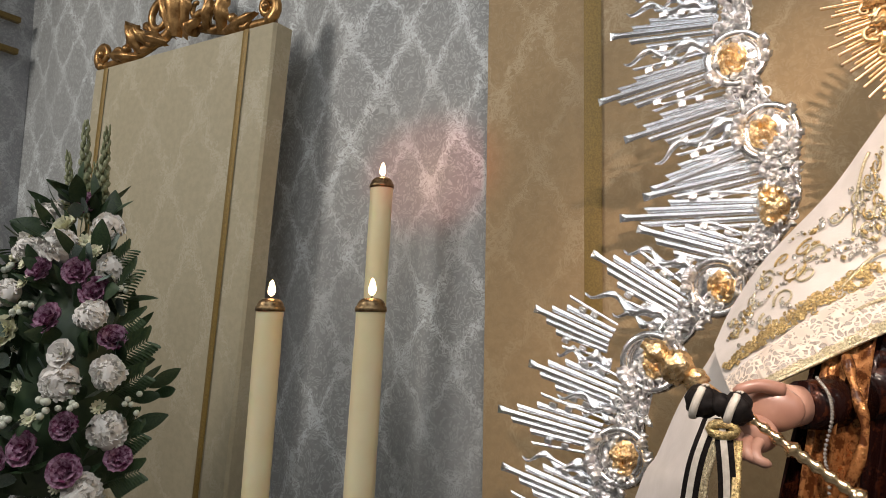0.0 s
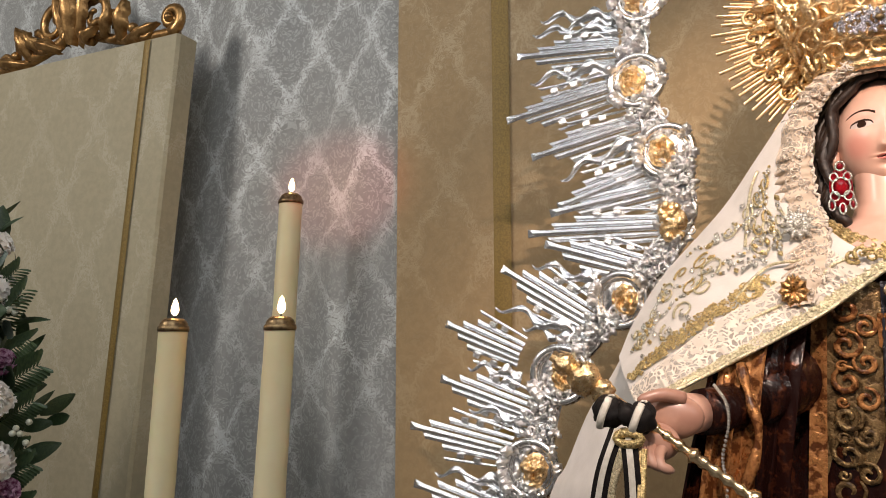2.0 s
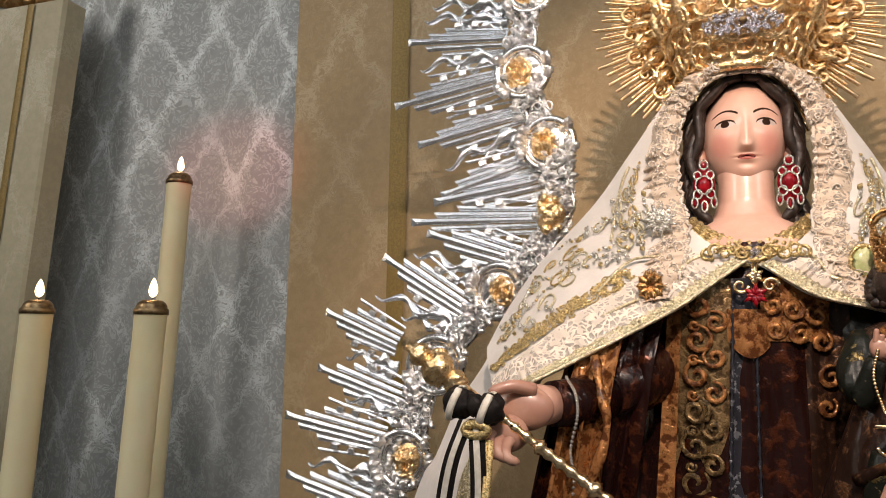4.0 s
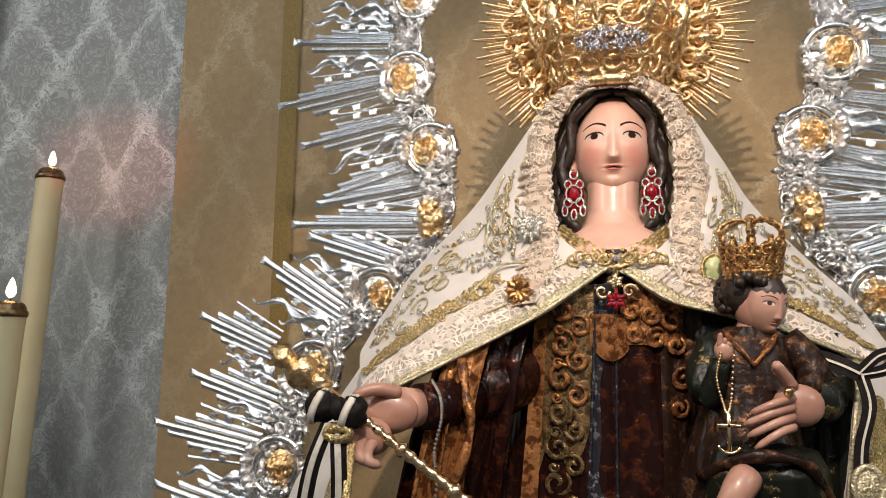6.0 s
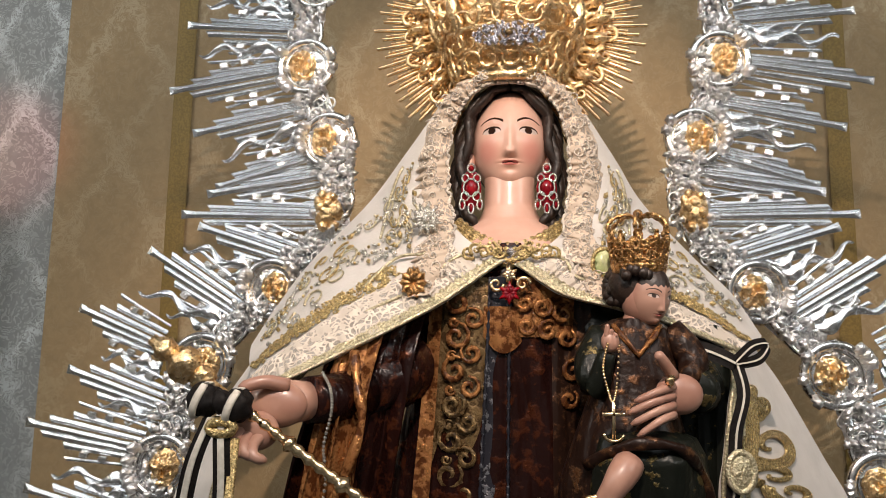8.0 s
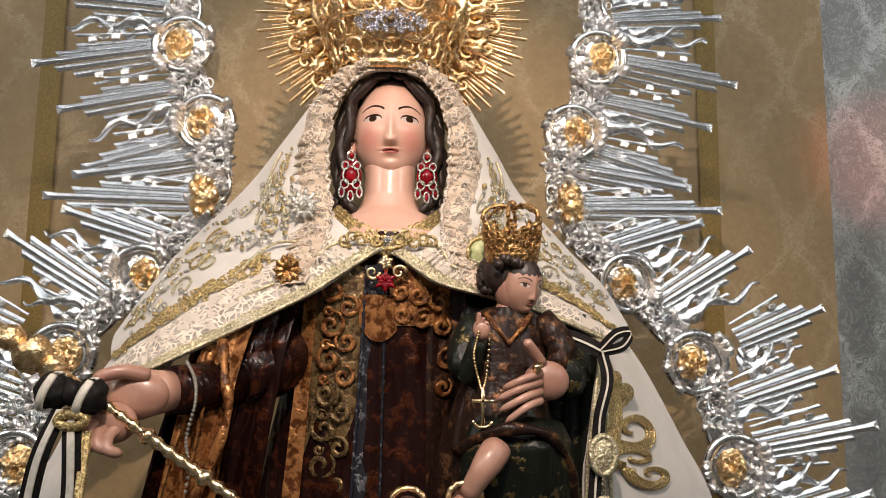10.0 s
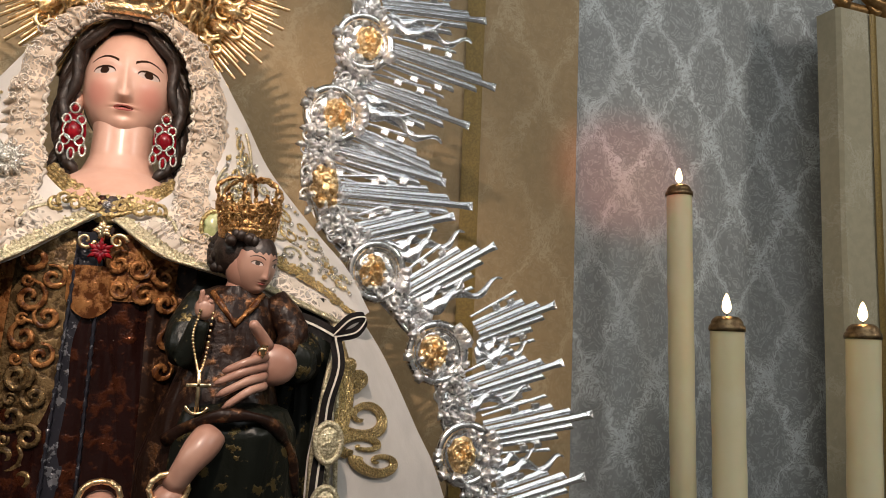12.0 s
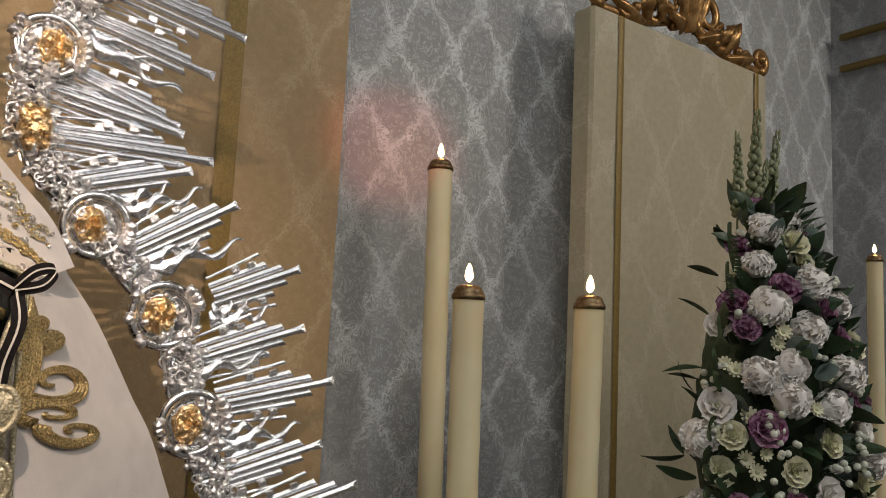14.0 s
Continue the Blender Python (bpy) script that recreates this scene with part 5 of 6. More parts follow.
# ---------- crowns ----------
def crown(name, label, c, r0, r1, z0, z1, k, halo=False):
    top = thing(name, label, "crown")
    cx, cy = c
    g = Geo().lathe([(r0 * 0.9, z0), (r0 * 1.05, z0 - 0.002 * k), (r0 * 1.12, z0 + 0.008 * k), (r0 * 1.08, z0 + 0.016 * k), (r0 * 1.15, z0 + 0.022 * k), (r0 * 1.16, z0 + 0.034 * k), (r0 * 0.95, z0 + 0.03 * k)], 48, c)
    part("rim", g, M_GOLD, top)
    h = z1 - z0

    def radius(t):
        return r0 + (r1 - r0) * t ** 0.8

    g = Geo().sheet(lambda u, v: (cx + (radius(v * 0.7) * 0.98 + 0.004 * k * noise.noise((u * 40, v * 9, 1))) * math.cos(2 * math.pi * u), cy + (radius(v * 0.7) * 0.98) * math.sin(2 * math.pi * u), z0 + 0.018 * k + h * 0.78 * v + 0.010 * k * math.cos(u * 2 * math.pi * 10) * v), 80, 14, 0, True)
    part("basket", g, M_GOLD, top, "chased gilt crown basket")
    g = Geo()
    n = 10
    for i in range(n * 2):
        a0 = 2 * math.pi * i / (n * 2)
        for t0, rr, hand in ((0.22, 0.16, 1), (0.45, 0.20, -1), (0.72, 0.17, 1)):
            pts = spiral(0, 0, rr * h, 1.3, i * 2.2 + t0 * 5, hand * (-1) ** i, 14)
            q = []
            for p in pts:
                t = max(0.05, t0 + p[1] / h)
                a = a0 + p[0] / r0
                R = radius(t) + 0.005 * k
                q.append((cx + R * math.cos(a), cy + R * math.sin(a), z0 + h * t))
            one = Geo().tube(q, [0.0052 * k - 0.0002 * k * m for m in range(15)], 6)
            part("scroll", one, M_GOLD, top)
    for i in range(n):
        a = 2 * math.pi * (i + 0.25) / n
        R = radius(0.9)
        pts = spline([(cx + radius(0.5) * math.cos(a), cy + radius(0.5) * math.sin(a), z0 + h * 0.55), (cx + R * math.cos(a), cy + R * math.sin(a), z0 + h * 0.85), (cx + R * 1.05 * math.cos(a), cy + R * 1.05 * math.sin(a), z0 + h * 1.06)], 8)
        g.tube(pts, [(0.006 + 0.010 * math.sin(m * 0.39)) * k for m in range(9)], 7, 0, 0.6)
        g.ball((cx + R * 1.05 * math.cos(a), cy + R * 1.05 * math.sin(a), z0 + h * 1.09), 0.008 * k, 8, 6)
    tagged(part("leaf_crest", g, M_GOLD, top, "gilt leaves round the crown"), kind="stuff")
    for i in range(6):
        a = 2 * math.pi * (i + 0.25) / 6
        R = radius(1.0)
        g = Geo()
        g.tube(spline([(cx + R * 0.98 * math.cos(a), cy + R * 0.98 * math.sin(a), z0 + h * 0.95), (cx + R * 1.12 * math.cos(a), cy + R * 1.12 * math.sin(a), z0 + h * 1.35), (cx + R * 0.55 * math.cos(a), cy + R * 0.55 * math.sin(a), z0 + h * 1.62), (cx, cy, z0 + h * 1.55)], 16), [(0.008 + 0.003 * math.sin(m * 2.2)) * k for m in range(17)], 7, 0, 0.7)
        part("arch", g, M_GOLD, top)
    g = Geo().ball((cx, cy, z0 + h * 1.66), 0.020 * k, 16, 12)
    part("orb", g, M_GOLD_SMOOTH, top)
    return top


big = crown("crown", "large openwork gilt crown with a diamond brooch", (0.0, 2.01), 0.098, 0.165, 2.205, 2.37, 1.0)
g = Geo()
rng = random.Random(6)
for k in range(230):
    a, q = rng.uniform(0, 6.283), math.sqrt(rng.random())
    x, z = 0.074 * q * math.cos(a), 0.025 * q * math.sin(a)
    g.ball((x, 1.858 + 3.5 * x * x - 0.004 * (1 - q), 2.279 + z), rng.uniform(0.0028, 0.0045), 6, 5)
diamond = tagged(part("diamond_brooch", g, M_DIAMOND, big, "oval brooch paved with small diamonds"), kind="stuff")
part("dark_stone", Geo().ball((0, 1.850, 2.277), (0.008, 0.005, 0.006), 12, 8), M_CAP, big, "dark faceted stone")
halo = thing("crown_halo", "gilt sunburst halo of fine rays behind the crown", "halo")
HC = Vector((0.0, 2.045, 2.372))


def gold_ray():
    return Geo().sheet(lambda u, v: (v, 0.5 * math.cos(2 * math.pi * u), 0.5 * math.sin(2 * math.pi * u) * (1 - 0.35 * v)), 6, 3, 0, True).mesh("ray", M_GOLD_SMOOTH)


GRAY = gold_ray()
for i in range(168):
    a = 2 * math.pi * i / 168
    rad = (0.300, 0.272, 0.288, 0.266)[i % 4] + RNG.uniform(-0.006, 0.006)
    d = Vector((math.cos(a), 0, math.sin(a)))
    place_ray("ray", GRAY, HC + d * 0.175, HC + d * rad + Vector((0, 0.006 * (i % 2), 0)), 0.0108, halo)
g = Geo()
for i in range(28):
    a = 2 * math.pi * i / 28
    scrollwork(g, spiral(HC.x + 0.185 * math.cos(a), HC.z + 0.185 * math.sin(a), 0.026, 1.3, a + 1, (-1) ** i), 0.0065, 0.003, HC.y - 0.012)
    scrollwork(g, spiral(HC.x + 0.150 * math.cos(a + 0.1), HC.z + 0.150 * math.sin(a + 0.1), 0.022, 1.2, a + 3, -(-1) ** i), 0.006, 0.003, HC.y - 0.010)
    # inner scrolls and leaves, added behind the crown to fill the halo's cast shadow
    if i % 2:
        scrollwork(g, spiral(HC.x + 0.112 * math.cos(a), HC.z + 0.112 * math.sin(a), 0.024, 1.3, a + 2, (-1) ** (i // 2)), 0.0065, 0.003, HC.y + 0.004)
        leafblade(g, (HC.x + 0.05 * math.cos(a), HC.z + 0.05 * math.sin(a)), (HC.x + 0.125 * math.cos(a + 0.1), HC.z + 0.125 * math.sin(a + 0.1)), 0.015, HC.y + 0.006, 0.006)
    leafblade(g, (HC.x + 0.12 * math.cos(a + 0.1), HC.z + 0.12 * math.sin(a + 0.1)), (HC.x + 0.19 * math.cos(a), HC.z + 0.19 * math.sin(a)), 0.014, HC.y + 0.002, 0.006)
    scrollwork(g, spiral(HC.x + 0.222 * math.cos(a + 0.11), HC.z + 0.222 * math.sin(a + 0.11), 0.020, 1.2, a + 2, (-1) ** i), 0.005, 0.0025, HC.y - 0.012)
    leafblade(g, (HC.x + 0.17 * math.cos(a), HC.z + 0.17 * math.sin(a)), (HC.x + 0.225 * math.cos(a + 0.06), HC.z + 0.225 * math.sin(a + 0.06)), 0.013, HC.y - 0.01, 0.01)
for rad in (0.205, 0.13):
    g.tube([(HC.x + rad * math.cos(k * 0.0873), HC.y, HC.z + rad * math.sin(k * 0.0873)) for k in range(72)], 0.006, 6, 0, 1.0, True)
part("scroll_ring", g, M_GOLD, halo, "ring of gilt scrolls")
small = crown("small_crown", "small gilt crown on the child figure", (0.224, 1.752), 0.041, 0.049, 1.789, 1.852, 0.44)
for c in small.children:
    c.data.materials[0] = M_OLDGOLD


# ---------- sceptre, ribbons, rosary ----------
sceptre = thing("sceptre", "twisted gilt sceptre with a leafy finial in the carved hand", "sceptre")
A, B = Vector((-0.425, 1.575, 1.578)), Vector((-0.165, 1.590, 1.395))
pts = [A.lerp(B, i / 60) for i in range(61)]
g = Geo().tube(pts, [0.0085 + 0.0022 * math.sin(i * 1.55) + (0.005 if i in (22, 23, 40, 41, 42) else 0) for i in range(61)], 10)
part("staff", g, M_GOLD_SMOOTH, sceptre)
g = Geo()
D = (A - B).normalized()
for k, (t, r) in enumerate(((0.05, 0.020), (0.085, 0.027), (0.125, 0.018))):
    c = A + D * t
    g.ball(c, (r, r * 0.9, r), 18, 12, 0, 0.35, 4)
g.tube([A, A + D * 0.15], [0.008, 0.010], 10)
part("finial", g, M_GOLD, sceptre, "lumpy gilt finial")
ribbon = thing("ribbon_bow", "black and white ribbon knotted round the sceptre", "ribbon")


def band(pts, w, up, lift=0.0):
    pts = spline(pts, 24)
    up = Vector(up)
    g = Geo()
    g.sheet(lambda u, v: pts[round(v * 24)] + up * w * (u - 0.5) + Vector((0, -lift - 0.003 * math.sin(v * 9), 0)), 2, 24)
    g.sheet(lambda u, v: pts[round(v * 24)] + up * w * (u - 0.5) + Vector((0, -lift + 0.003 - 0.003 * math.sin(v * 9), 0)), 2, 24)
    return g


K = Vector((-0.425, 1.552, 1.572))
for sx, sz, rx in ((-0.026, 0.004, 0.027), (0.024, -0.004, 0.024)):
    c = K + Vector((sx, -0.006, sz))
    part("black_loop", Geo().ball(c, (rx, 0.022, 0.025), 24, 16, 0, 0.25, 2.0), M_BLACK, ribbon)
    part("white_stripe", Geo().tube([(c.x - 0.004 + 0.010 * math.sin(k * 0.2618), c.y + 0.023 * math.cos(k * 0.2618), c.z + 0.0255 * math.sin(k * 0.2618)) for k in range(24)], 0.0062, 6, 0, 0.4, True), M_WHITE_RIBBON, ribbon)
part("black_knot", Geo().ball(K + Vector((0.002, -0.012, 0.002)), (0.014, 0.016, 0.018), 14, 10, 0, 0.3, 3), M_BLACK, ribbon)
for name, mat, w, lift in (("black_loop", M_BLACK, 0.036, 0.0), ("white_stripe", M_WHITE_RIBBON, 0.013, 0.004)):
    for dx, sway in ((-0.028, -0.035), (0.012, -0.008)):
        part("tail" if mat is M_BLACK else "tail_stripe", band([K + Vector((dx * 0.4, -0.012, -0.02)), K + Vector((dx + sway * 0.3, -0.014, -0.10)), K + Vector((dx + sway * 0.8, -0.006, -0.20)), K + Vector((dx + sway * 1.2, 0.01, -0.36))], w * 0.72, (1, 0, 0.1), lift), mat, ribbon)
part("gold_knot", Geo().tube([(K.x + 0.006 + 0.019 * math.cos(k * 0.5236), K.y - 0.016, K.z - 0.035 + 0.009 * math.sin(k * 0.5236)) for k in range(12)], 0.0075, 8, 0, 1.0, True), M_THREAD, ribbon, "twisted gold cord knot")
g = Geo()
for k in range(3):
    g.tube([(K.x + 0.022 + 0.004 * k, K.y - 0.012, K.z - 0.05), (K.x + 0.012 + 0.003 * k, K.y - 0.008, K.z - 0.22), (K.x + 0.006 + 0.003 * k, K.y, K.z - 0.34)], 0.0035, 6)
tagged(part("gold_tassel", g, M_THREAD, ribbon, "gold cord tassel"), kind="stuff")
rope = thing("ribbon_lanyard", "black ribbon with white edges tied at the mantle's edge", "ribbon")
for name, mat, w, lift in (("black_band", M_BLACK, 0.026, 0.012), ("white_stripe", M_WHITE_RIBBON, 0.0036, 0.016)):
    part(name, band([(0.300, 1.765, 1.668), (0.335, 1.745, 1.658), (0.372, 1.74, 1.640)], w, (0.3, 0, 0.95), lift), mat, rope)
    part(name, band([(0.372, 1.745, 1.640), (0.398, 1.735, 1.668), (0.425, 1.735, 1.672), (0.410, 1.737, 1.648), (0.376, 1.745, 1.638)], w * 0.7, (-0.4, 0, 0.9), lift), mat, rope)
    part(name, band([(0.376, 1.745, 1.64), (0.384, 1.742, 1.59), (0.370, 1.738, 1.53), (0.366, 1.738, 1.47), (0.358, 1.738, 1.40), (0.352, 1.738, 1.25)], w * 0.8, (1, 0, 0), lift), mat, rope)


def beads(name, label, path, r, mat, every):
    ob = thing(name, label, "rosary")
    pts = spline(path, every)
    ball = Geo().ball((0, 0, 0), r, 8, 6).mesh("bead", mat)
    for p in pts:
        b = part("bead", ball, None, ob)
        b.location = p
    return ob


beads("bead_bracelet", "string of small glittering beads over the wrist", [(-0.300, 1.655, 1.615), (-0.283, 1.640, 1.590), (-0.280, 1.640, 1.555), (-0.292, 1.645, 1.50), (-0.288, 1.65, 1.45), (-0.300, 1.66, 1.36)], 0.0030, M_SEQUIN, 40)
rosary = beads("rosary", "thin gold chain with a cross held by the child figure", [(0.158, 1.672, 1.668), (0.150, 1.668, 1.63), (0.158, 1.664, 1.59), (0.163, 1.66, 1.577), (0.170, 1.664, 1.60), (0.176, 1.67, 1.665)], 0.0026, M_GOLD_SMOOTH, 40)
g = Geo().box((0.160, 1.650, 1.520), (0.166, 1.656, 1.578), 0.001).box((0.145, 1.650, 1.556), (0.181, 1.656, 1.562), 0.001)
part("cross", g, M_GOLD_SMOOTH, rosary)
g = Geo().tube([(0.163 + 0.016 * math.cos(a * 0.3 + 3.3), 1.652, 1.532 + 0.014 * math.sin(a * 0.3 + 3.3)) for a in range(10)], 0.003, 6)
part("anchor", g, M_GOLD_SMOOTH, rosary)
thing("finger_ring", "gold ring with stones on the carved finger", "ring", geo=Geo().tube([(0.252 + 0.006 * math.cos(k * 0.5236), 1.664 + 0.010 * math.sin(k * 0.5236), 1.606 + 0.012 * math.cos(k * 0.5236)) for k in range(12)], 0.003, 6, 0, 1.0, True).ball((0.250, 1.652, 1.612), 0.008, 10, 8, 0, 0.5, 4), mats=M_GOLD_SMOOTH)


# ---------- flowers ----------
def petal(g, base, d, length, width, cup, ruff, slot=0, rng=random):
    d = Vector(d).normalized()
    ref = Vector((0, 0, 1)) if abs(d.z) < 0.9 else Vector((1, 0, 0))
    s = d.cross(ref).normalized()
    n = s.cross(d).normalized()
    ph = rng.uniform(0, 6)

    def fn(u, v):
        c = 2 * u - 1
        w = width * (0.25 + 0.75 * math.sin(min(1.0, v * 1.15) * 1.57))
        e = ruff * v * v
        return Vector(base) + d * length * v * (1 - 0.12 * c * c * v) + s * (c * w) + n * (cup * length * (v * v * 0.8 - 0.35 * c * c * v) + e * math.sin(c * 7 + ph) * length)
    g.sheet(fn, 7, 4, slot)


def carnation(seed, mats):
    """Ruffled flower of radius 1 that faces +z."""
    rng = random.Random(seed)
    g = Geo()
    for k in range(52):
        b = rng.uniform(-0.1, 1.0)
        a = k * 2.39996
        r = math.sqrt(max(0.0, 1 - max(0, b) ** 2))
        d = Vector((r * math.cos(a), r * math.sin(a), b * 0.85 + 0.1))
        petal(g, (0, 0, -0.15), d, rng.uniform(0.85, 1.05), 0.30, 0.25, 0.16, 0, rng)
    g.ball((0, 0, 0.05), (0.80, 0.80, 0.72), 14, 10, 0, 0.3, 3)
    g.ball((0, 0, -0.35), (0.22, 0.22, 0.35), 8, 6, 1)
    return g.mesh("carnation", mats)


def rose(seed, mats, rings=((1.0, 0.15, 7), (0.85, 0.55, 6), (0.62, 1.1, 5), (0.40, 2.2, 4))):
    rng = random.Random(seed)
    g = Geo()
    for j, (r, tilt, n) in enumerate(rings):
        for k in range(n):
            a = 2 * math.pi * (k + 0.5 * j) / n + rng.uniform(-0.2, 0.2)
            petal(g, (0, 0, -0.1), (math.cos(a), math.sin(a), tilt), r, 0.46 * r + 0.1, 0.38, 0.05, 0, rng)
    g.ball((0, 0, 0.05), (0.14, 0.14, 0.25), 8, 6, 1)
    g.ball((0, 0, -0.3), (0.2, 0.2, 0.3), 8, 6, 1)
    return g.mesh("rose", mats)


def daisy(seed):
    rng = random.Random(seed)
    g = Geo()
    for j in range(2):
        for k in range(11):
            a = 2 * math.pi * (k + 0.5 * j) / 11
            petal(g, (0, 0, 0), (math.cos(a), math.sin(a), 0.15 + 0.35 * j), 1.0 - 0.2 * j, 0.16, 0.2, 0.03, 0, rng)
    g.ball((0, 0, 0.1), (0.3, 0.3, 0.18), 10, 6, 1)
    return g.mesh("button_flower", [M_PETAL_CREAM, M_BUD])


def leaf_mesh(name, mat, width, curve, n=8):
    def fn(u, v):
        c = 2 * u - 1
        w = width * math.sin(math.pi * min(1, v * 0.94 + 0.05)) ** 0.8
        return (c * w, -0.12 * abs(c) * width - curve * v * v, v)
    return Geo().sheet(fn, 4, n).mesh(name, mat)


def frond(seed):
    rng = random.Random(seed)
    g = Geo().tube([(0, -0.15 * (i / 10) ** 2, i / 10) for i in range(11)], [0.012 - 0.001 * i for i in range(11)], 5)
    for i in range(2, 15):
        t = i / 15
        for s in (-1, 1):
            base = Vector((0, -0.15 * t * t, t))
            petal(g, base, (s * 0.9, -0.2 - 0.3 * t, 0.75), 0.38 * (1 - 0.45 * t), 0.028, -0.15, 0.0, 0, rng)
    return g.mesh("palm_frond", M_LEAF)


def spike(seed):
    rng = random.Random(seed)
    g = Geo().tube([(0.02 * math.sin(i), 0, i / 12) for i in range(13)], [0.012 - 0.0008 * i for i in range(13)], 6)
    for k in range(46):
        t = 0.25 + 0.75 * k / 46
        a = k * 2.4
        r = 0.042 * (1.15 - t * 0.7)
        g.ball((r * math.cos(a), r * math.sin(a), t), (0.033 * (1.3 - t), 0.033 * (1.3 - t), 0.034), 7, 5, 0, 0.3, 3)
    return g.mesh("snapdragon_stem", M_SPIKE)


def berries(seed):
    rng = random.Random(seed)
    g = Geo()
    for k in range(6):
        p = Vector((rng.uniform(-1, 1), rng.uniform(-1, 1), rng.uniform(0.2, 0.8)))
        g.ball(p, 0.30, 10, 7)
        g.tube([(0, 0, -1), p], 0.05, 5, 1)
    return g.mesh("berry_sprig", [M_BERRY, M_LEAF])


CARN = [carnation(k, [M_PETAL_WHITE, M_BUD]) for k in range(3)]
PURP = [rose(k + 9, [M_PETAL_PURPLE, M_PETAL_PURPLE]) for k in range(2)]
ROSE = [rose(k, [M_PETAL_CREAM if k else M_PETAL_WHITE, M_BUD]) for k in range(3)]
DAISY, BERRY = [daisy(k) for k in range(2)], [berries(k) for k in range(3)]
LEAVES = [leaf_mesh("leaf", M_LEAF, 0.22, 0.25), leaf_mesh("leaf", M_LEAF, 0.13, 0.35)]
EUC = leaf_mesh("eucalyptus_leaf", M_EUCALYPTUS, 0.42, 0.12)
FROND, SPIKE = frond(1), [spike(k) for k in range(2)]


def set_piece(name, me, parent, pos, d, size, spin):
    """A piece whose +z faces d."""
    ob = new(name, me)
    ob.parent = parent
    q = Vector(d).normalized().to_track_quat("Z", "Y")
    ob.matrix_basis = Matrix.LocRotScale(Vector(pos), q @ Euler((0, 0, spin)).to_quaternion(), Vector((size, size, size)))
    return ob


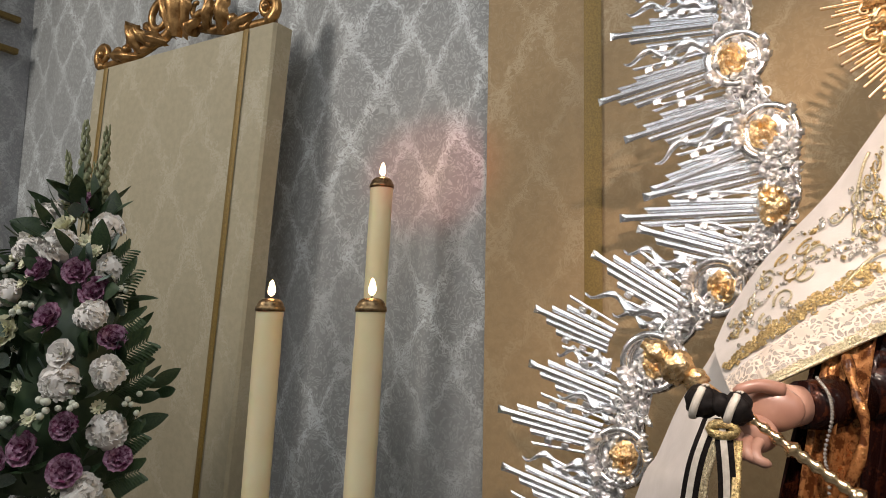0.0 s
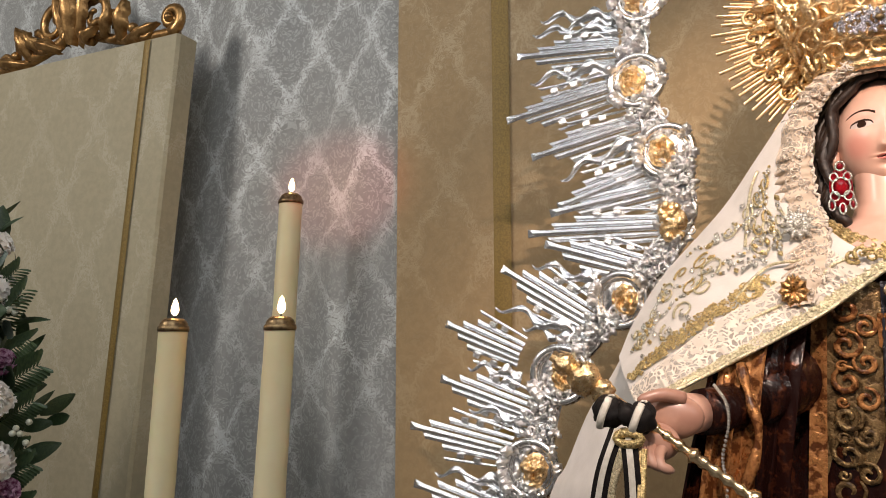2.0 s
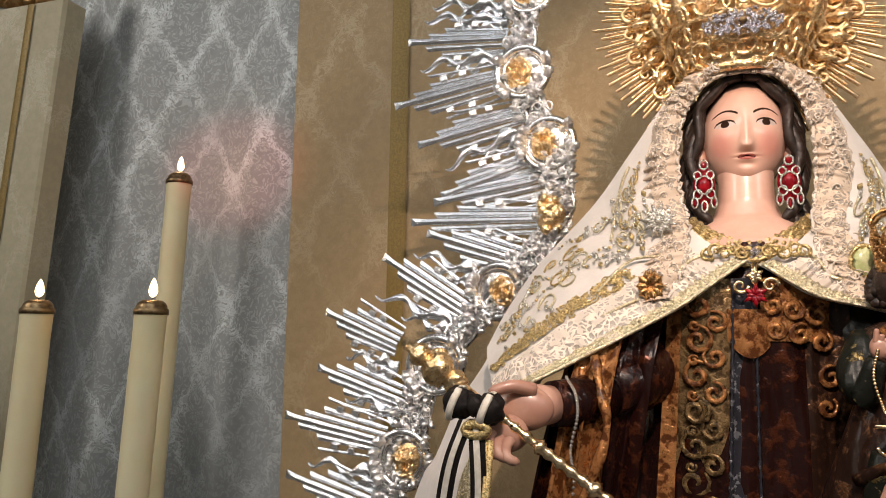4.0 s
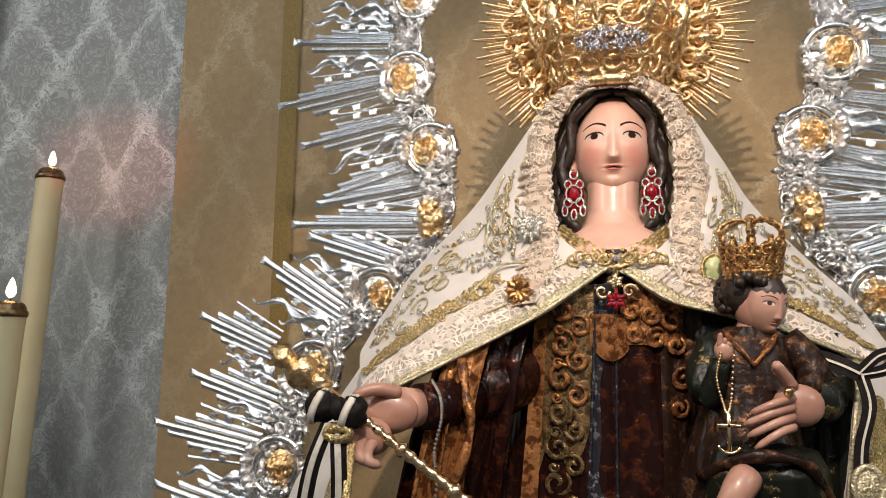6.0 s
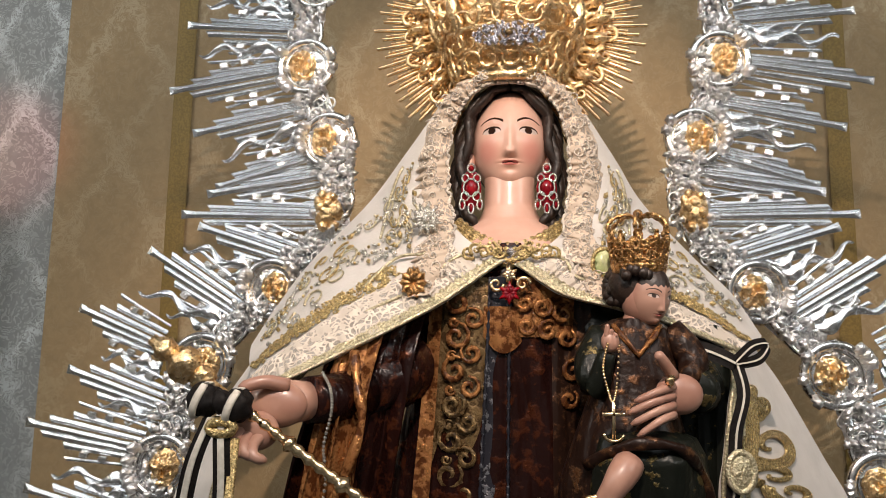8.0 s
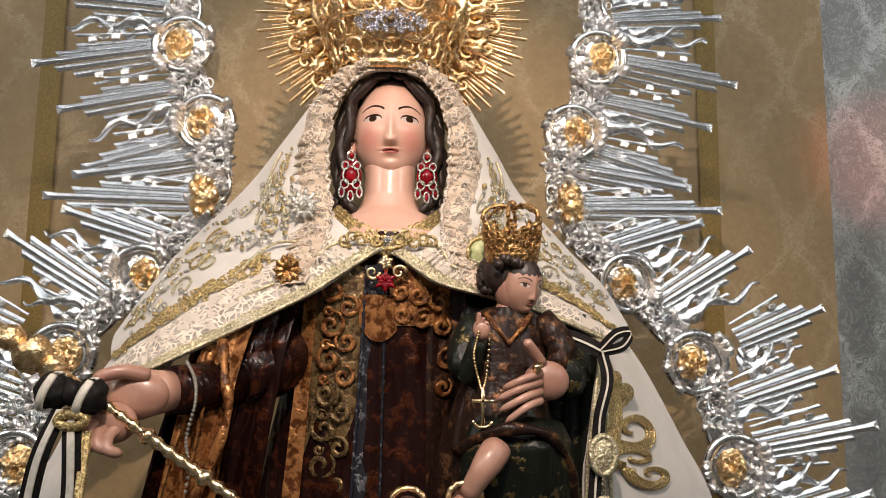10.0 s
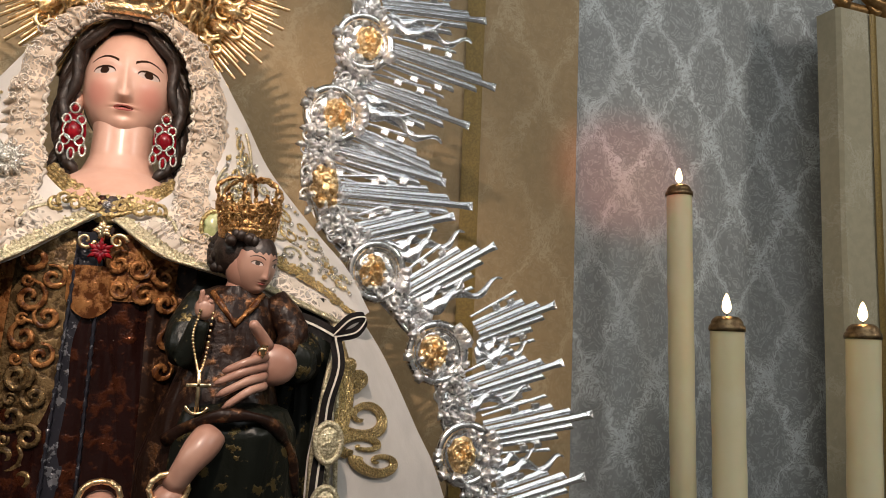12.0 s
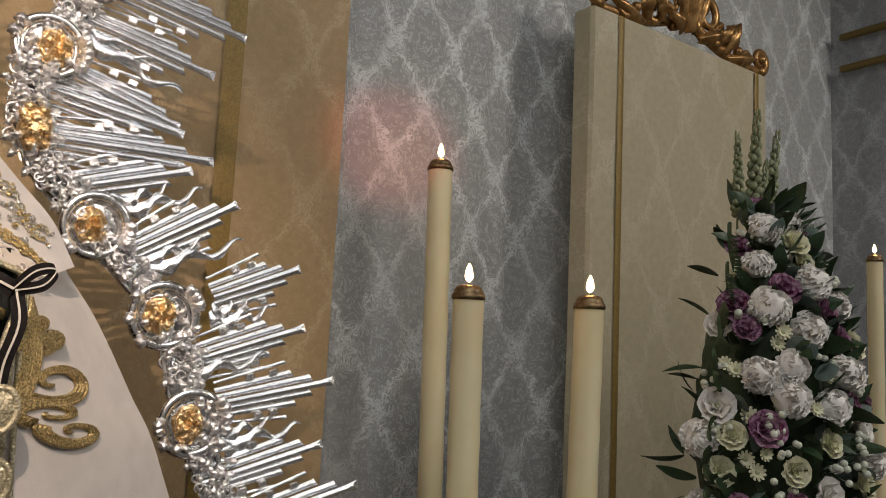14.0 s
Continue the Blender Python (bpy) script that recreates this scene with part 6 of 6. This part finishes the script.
def build_flowers(cx, cy, seed, lean, wide, z1):
    rng = random.Random(seed)
    top = thing("flower_arrangement", "white carnations, cream roses and purple flowers in a silver urn", "flowers", "flower arrangements", at=(cx, cy, 0))
    urn = Geo().lathe([(0.001, 0.78), (0.11, 0.78), (0.11, 0.80), (0.05, 0.83), (0.04, 0.88), (0.08, 0.92), (0.14, 1.00), (0.155, 1.08), (0.13, 1.14), (0.115, 1.155), (0.125, 1.165), (0.13, 1.185), (0.12, 1.19), (0.10, 1.16)], 32)
    part("urn", urn, M_SILVER, top, "polished silver urn")
    z0 = 1.12

    def width(t):
        return wide * (1 - t) ** 0.48 * (0.80 + 0.8 * t * (1 - t)) + 0.03

    def spot(k, n, depth=1.0, front=True):
        t = ((k + rng.random()) / n)
        a = rng.uniform(math.pi * 1.02, math.pi * 1.98) if front else rng.uniform(0, 2 * math.pi)
        w = width(t) * depth
        pos = Vector((w * math.cos(a) + lean * t, 0.85 * w * math.sin(a), z0 + (z1 - z0) * t))
        return pos, Vector((math.cos(a), math.sin(a), 0.15 + 0.8 * t)), t
    # big flowers first, kept apart from each other
    used = []
    plan = [("carnation", CARN, 0.060, 17), ("purple_rose", PURP, 0.050, 24), ("rose", ROSE, 0.050, 16), ("button_flower", DAISY, 0.026, 24), ("berry_sprig", BERRY, 0.036, 24)]
    for name, kinds, size, count in plan:
        for k in range(count):
            for attempt in range(14):
                pos, d, t = spot(rng.randrange(count), count, rng.uniform(0.98, 1.10))
                if all((pos - q).length > (size + r) * 0.72 for q, r in used):
                    break
            used.append((pos, size))
            d = d + Vector((0, -0.55, 0)) + Vector((rng.uniform(-0.3, 0.3), 0, rng.uniform(-0.3, 0.3)))
            set_piece(name, kinds[k % len(kinds)], top, pos, d, size * rng.uniform(0.85, 1.12), rng.uniform(0, 6))
    for k in range(210):
        pos, d, t = spot(k, 210, rng.uniform(0.45, 0.9), k % 3 > 0)
        set_piece("leaf", LEAVES[k % 2], top, pos, d + Vector((rng.uniform(-0.8, 0.8), rng.uniform(-0.5, 0.2), rng.uniform(-0.6, 0.9))), rng.uniform(0.09, 0.15), rng.uniform(0, 6))
    for k in range(70):
        pos, d, t = spot(k, 70, rng.uniform(0.8, 1.02))
        set_piece("eucalyptus_leaf", EUC, top, pos, d + Vector((rng.uniform(-0.9, 0.9), -0.1, rng.uniform(-0.5, 0.7))), rng.uniform(0.05, 0.085), rng.uniform(0, 6))
    for k in range(16):
        s = -1 if k % 2 else 1
        t = 0.06 + 0.75 * (k // 2) / 8
        set_piece("palm_frond", FROND, top, (s * width(t) * 0.7 + lean * t, -0.02, z0 + (z1 - z0) * t), (s * 1.0, -0.25, 0.15 + t * 0.9 + rng.uniform(-0.2, 0.2)), rng.uniform(0.17, 0.24), 1.57 + rng.uniform(-0.5, 0.5))
    for dx, h in ((-0.10, 0.36), (-0.03, 0.46), (0.05, 0.42), (0.015, 0.30)):
        set_piece("snapdragon_stem", SPIKE[h > 0.38], top, (dx + lean, 0.02, 1.95), (dx * 1.4 + (0.12 if cx > 0 else -0.05), 0, 1), h, rng.uniform(0, 6))
    core = Geo()
    core.lathe([(0.001, 1.10), (0.17, 1.14), (0.20, 1.35), (0.15, 1.65), (0.07, 1.90), (0.001, 2.0)], 20)
    core.v = [(p[0] * (1 + 0.25 * noise.noise(Vector(p) * 9)) + lean * (p[2] - z0), p[1] * (1 + 0.25 * noise.noise(Vector(p) * 9)), p[2]) for p in core.v]
    part("moss_core", core, M_LEAF, top)
    stand = thing("flower_stand", "plain dark wooden stand under the silver urn", "stand", "flower stands", geo=Geo().box((cx - 0.2, cy - 0.2, 0), (cx + 0.2, cy + 0.2, 0.78), 0.012), mats=bpy.data.materials["dark_wood"])
    return top


build_flowers(-2.60, 1.86, 3, 0.02, 0.40, 2.10)
build_flowers(2.48, 1.86, 8, 0.03, 0.35, 2.06)
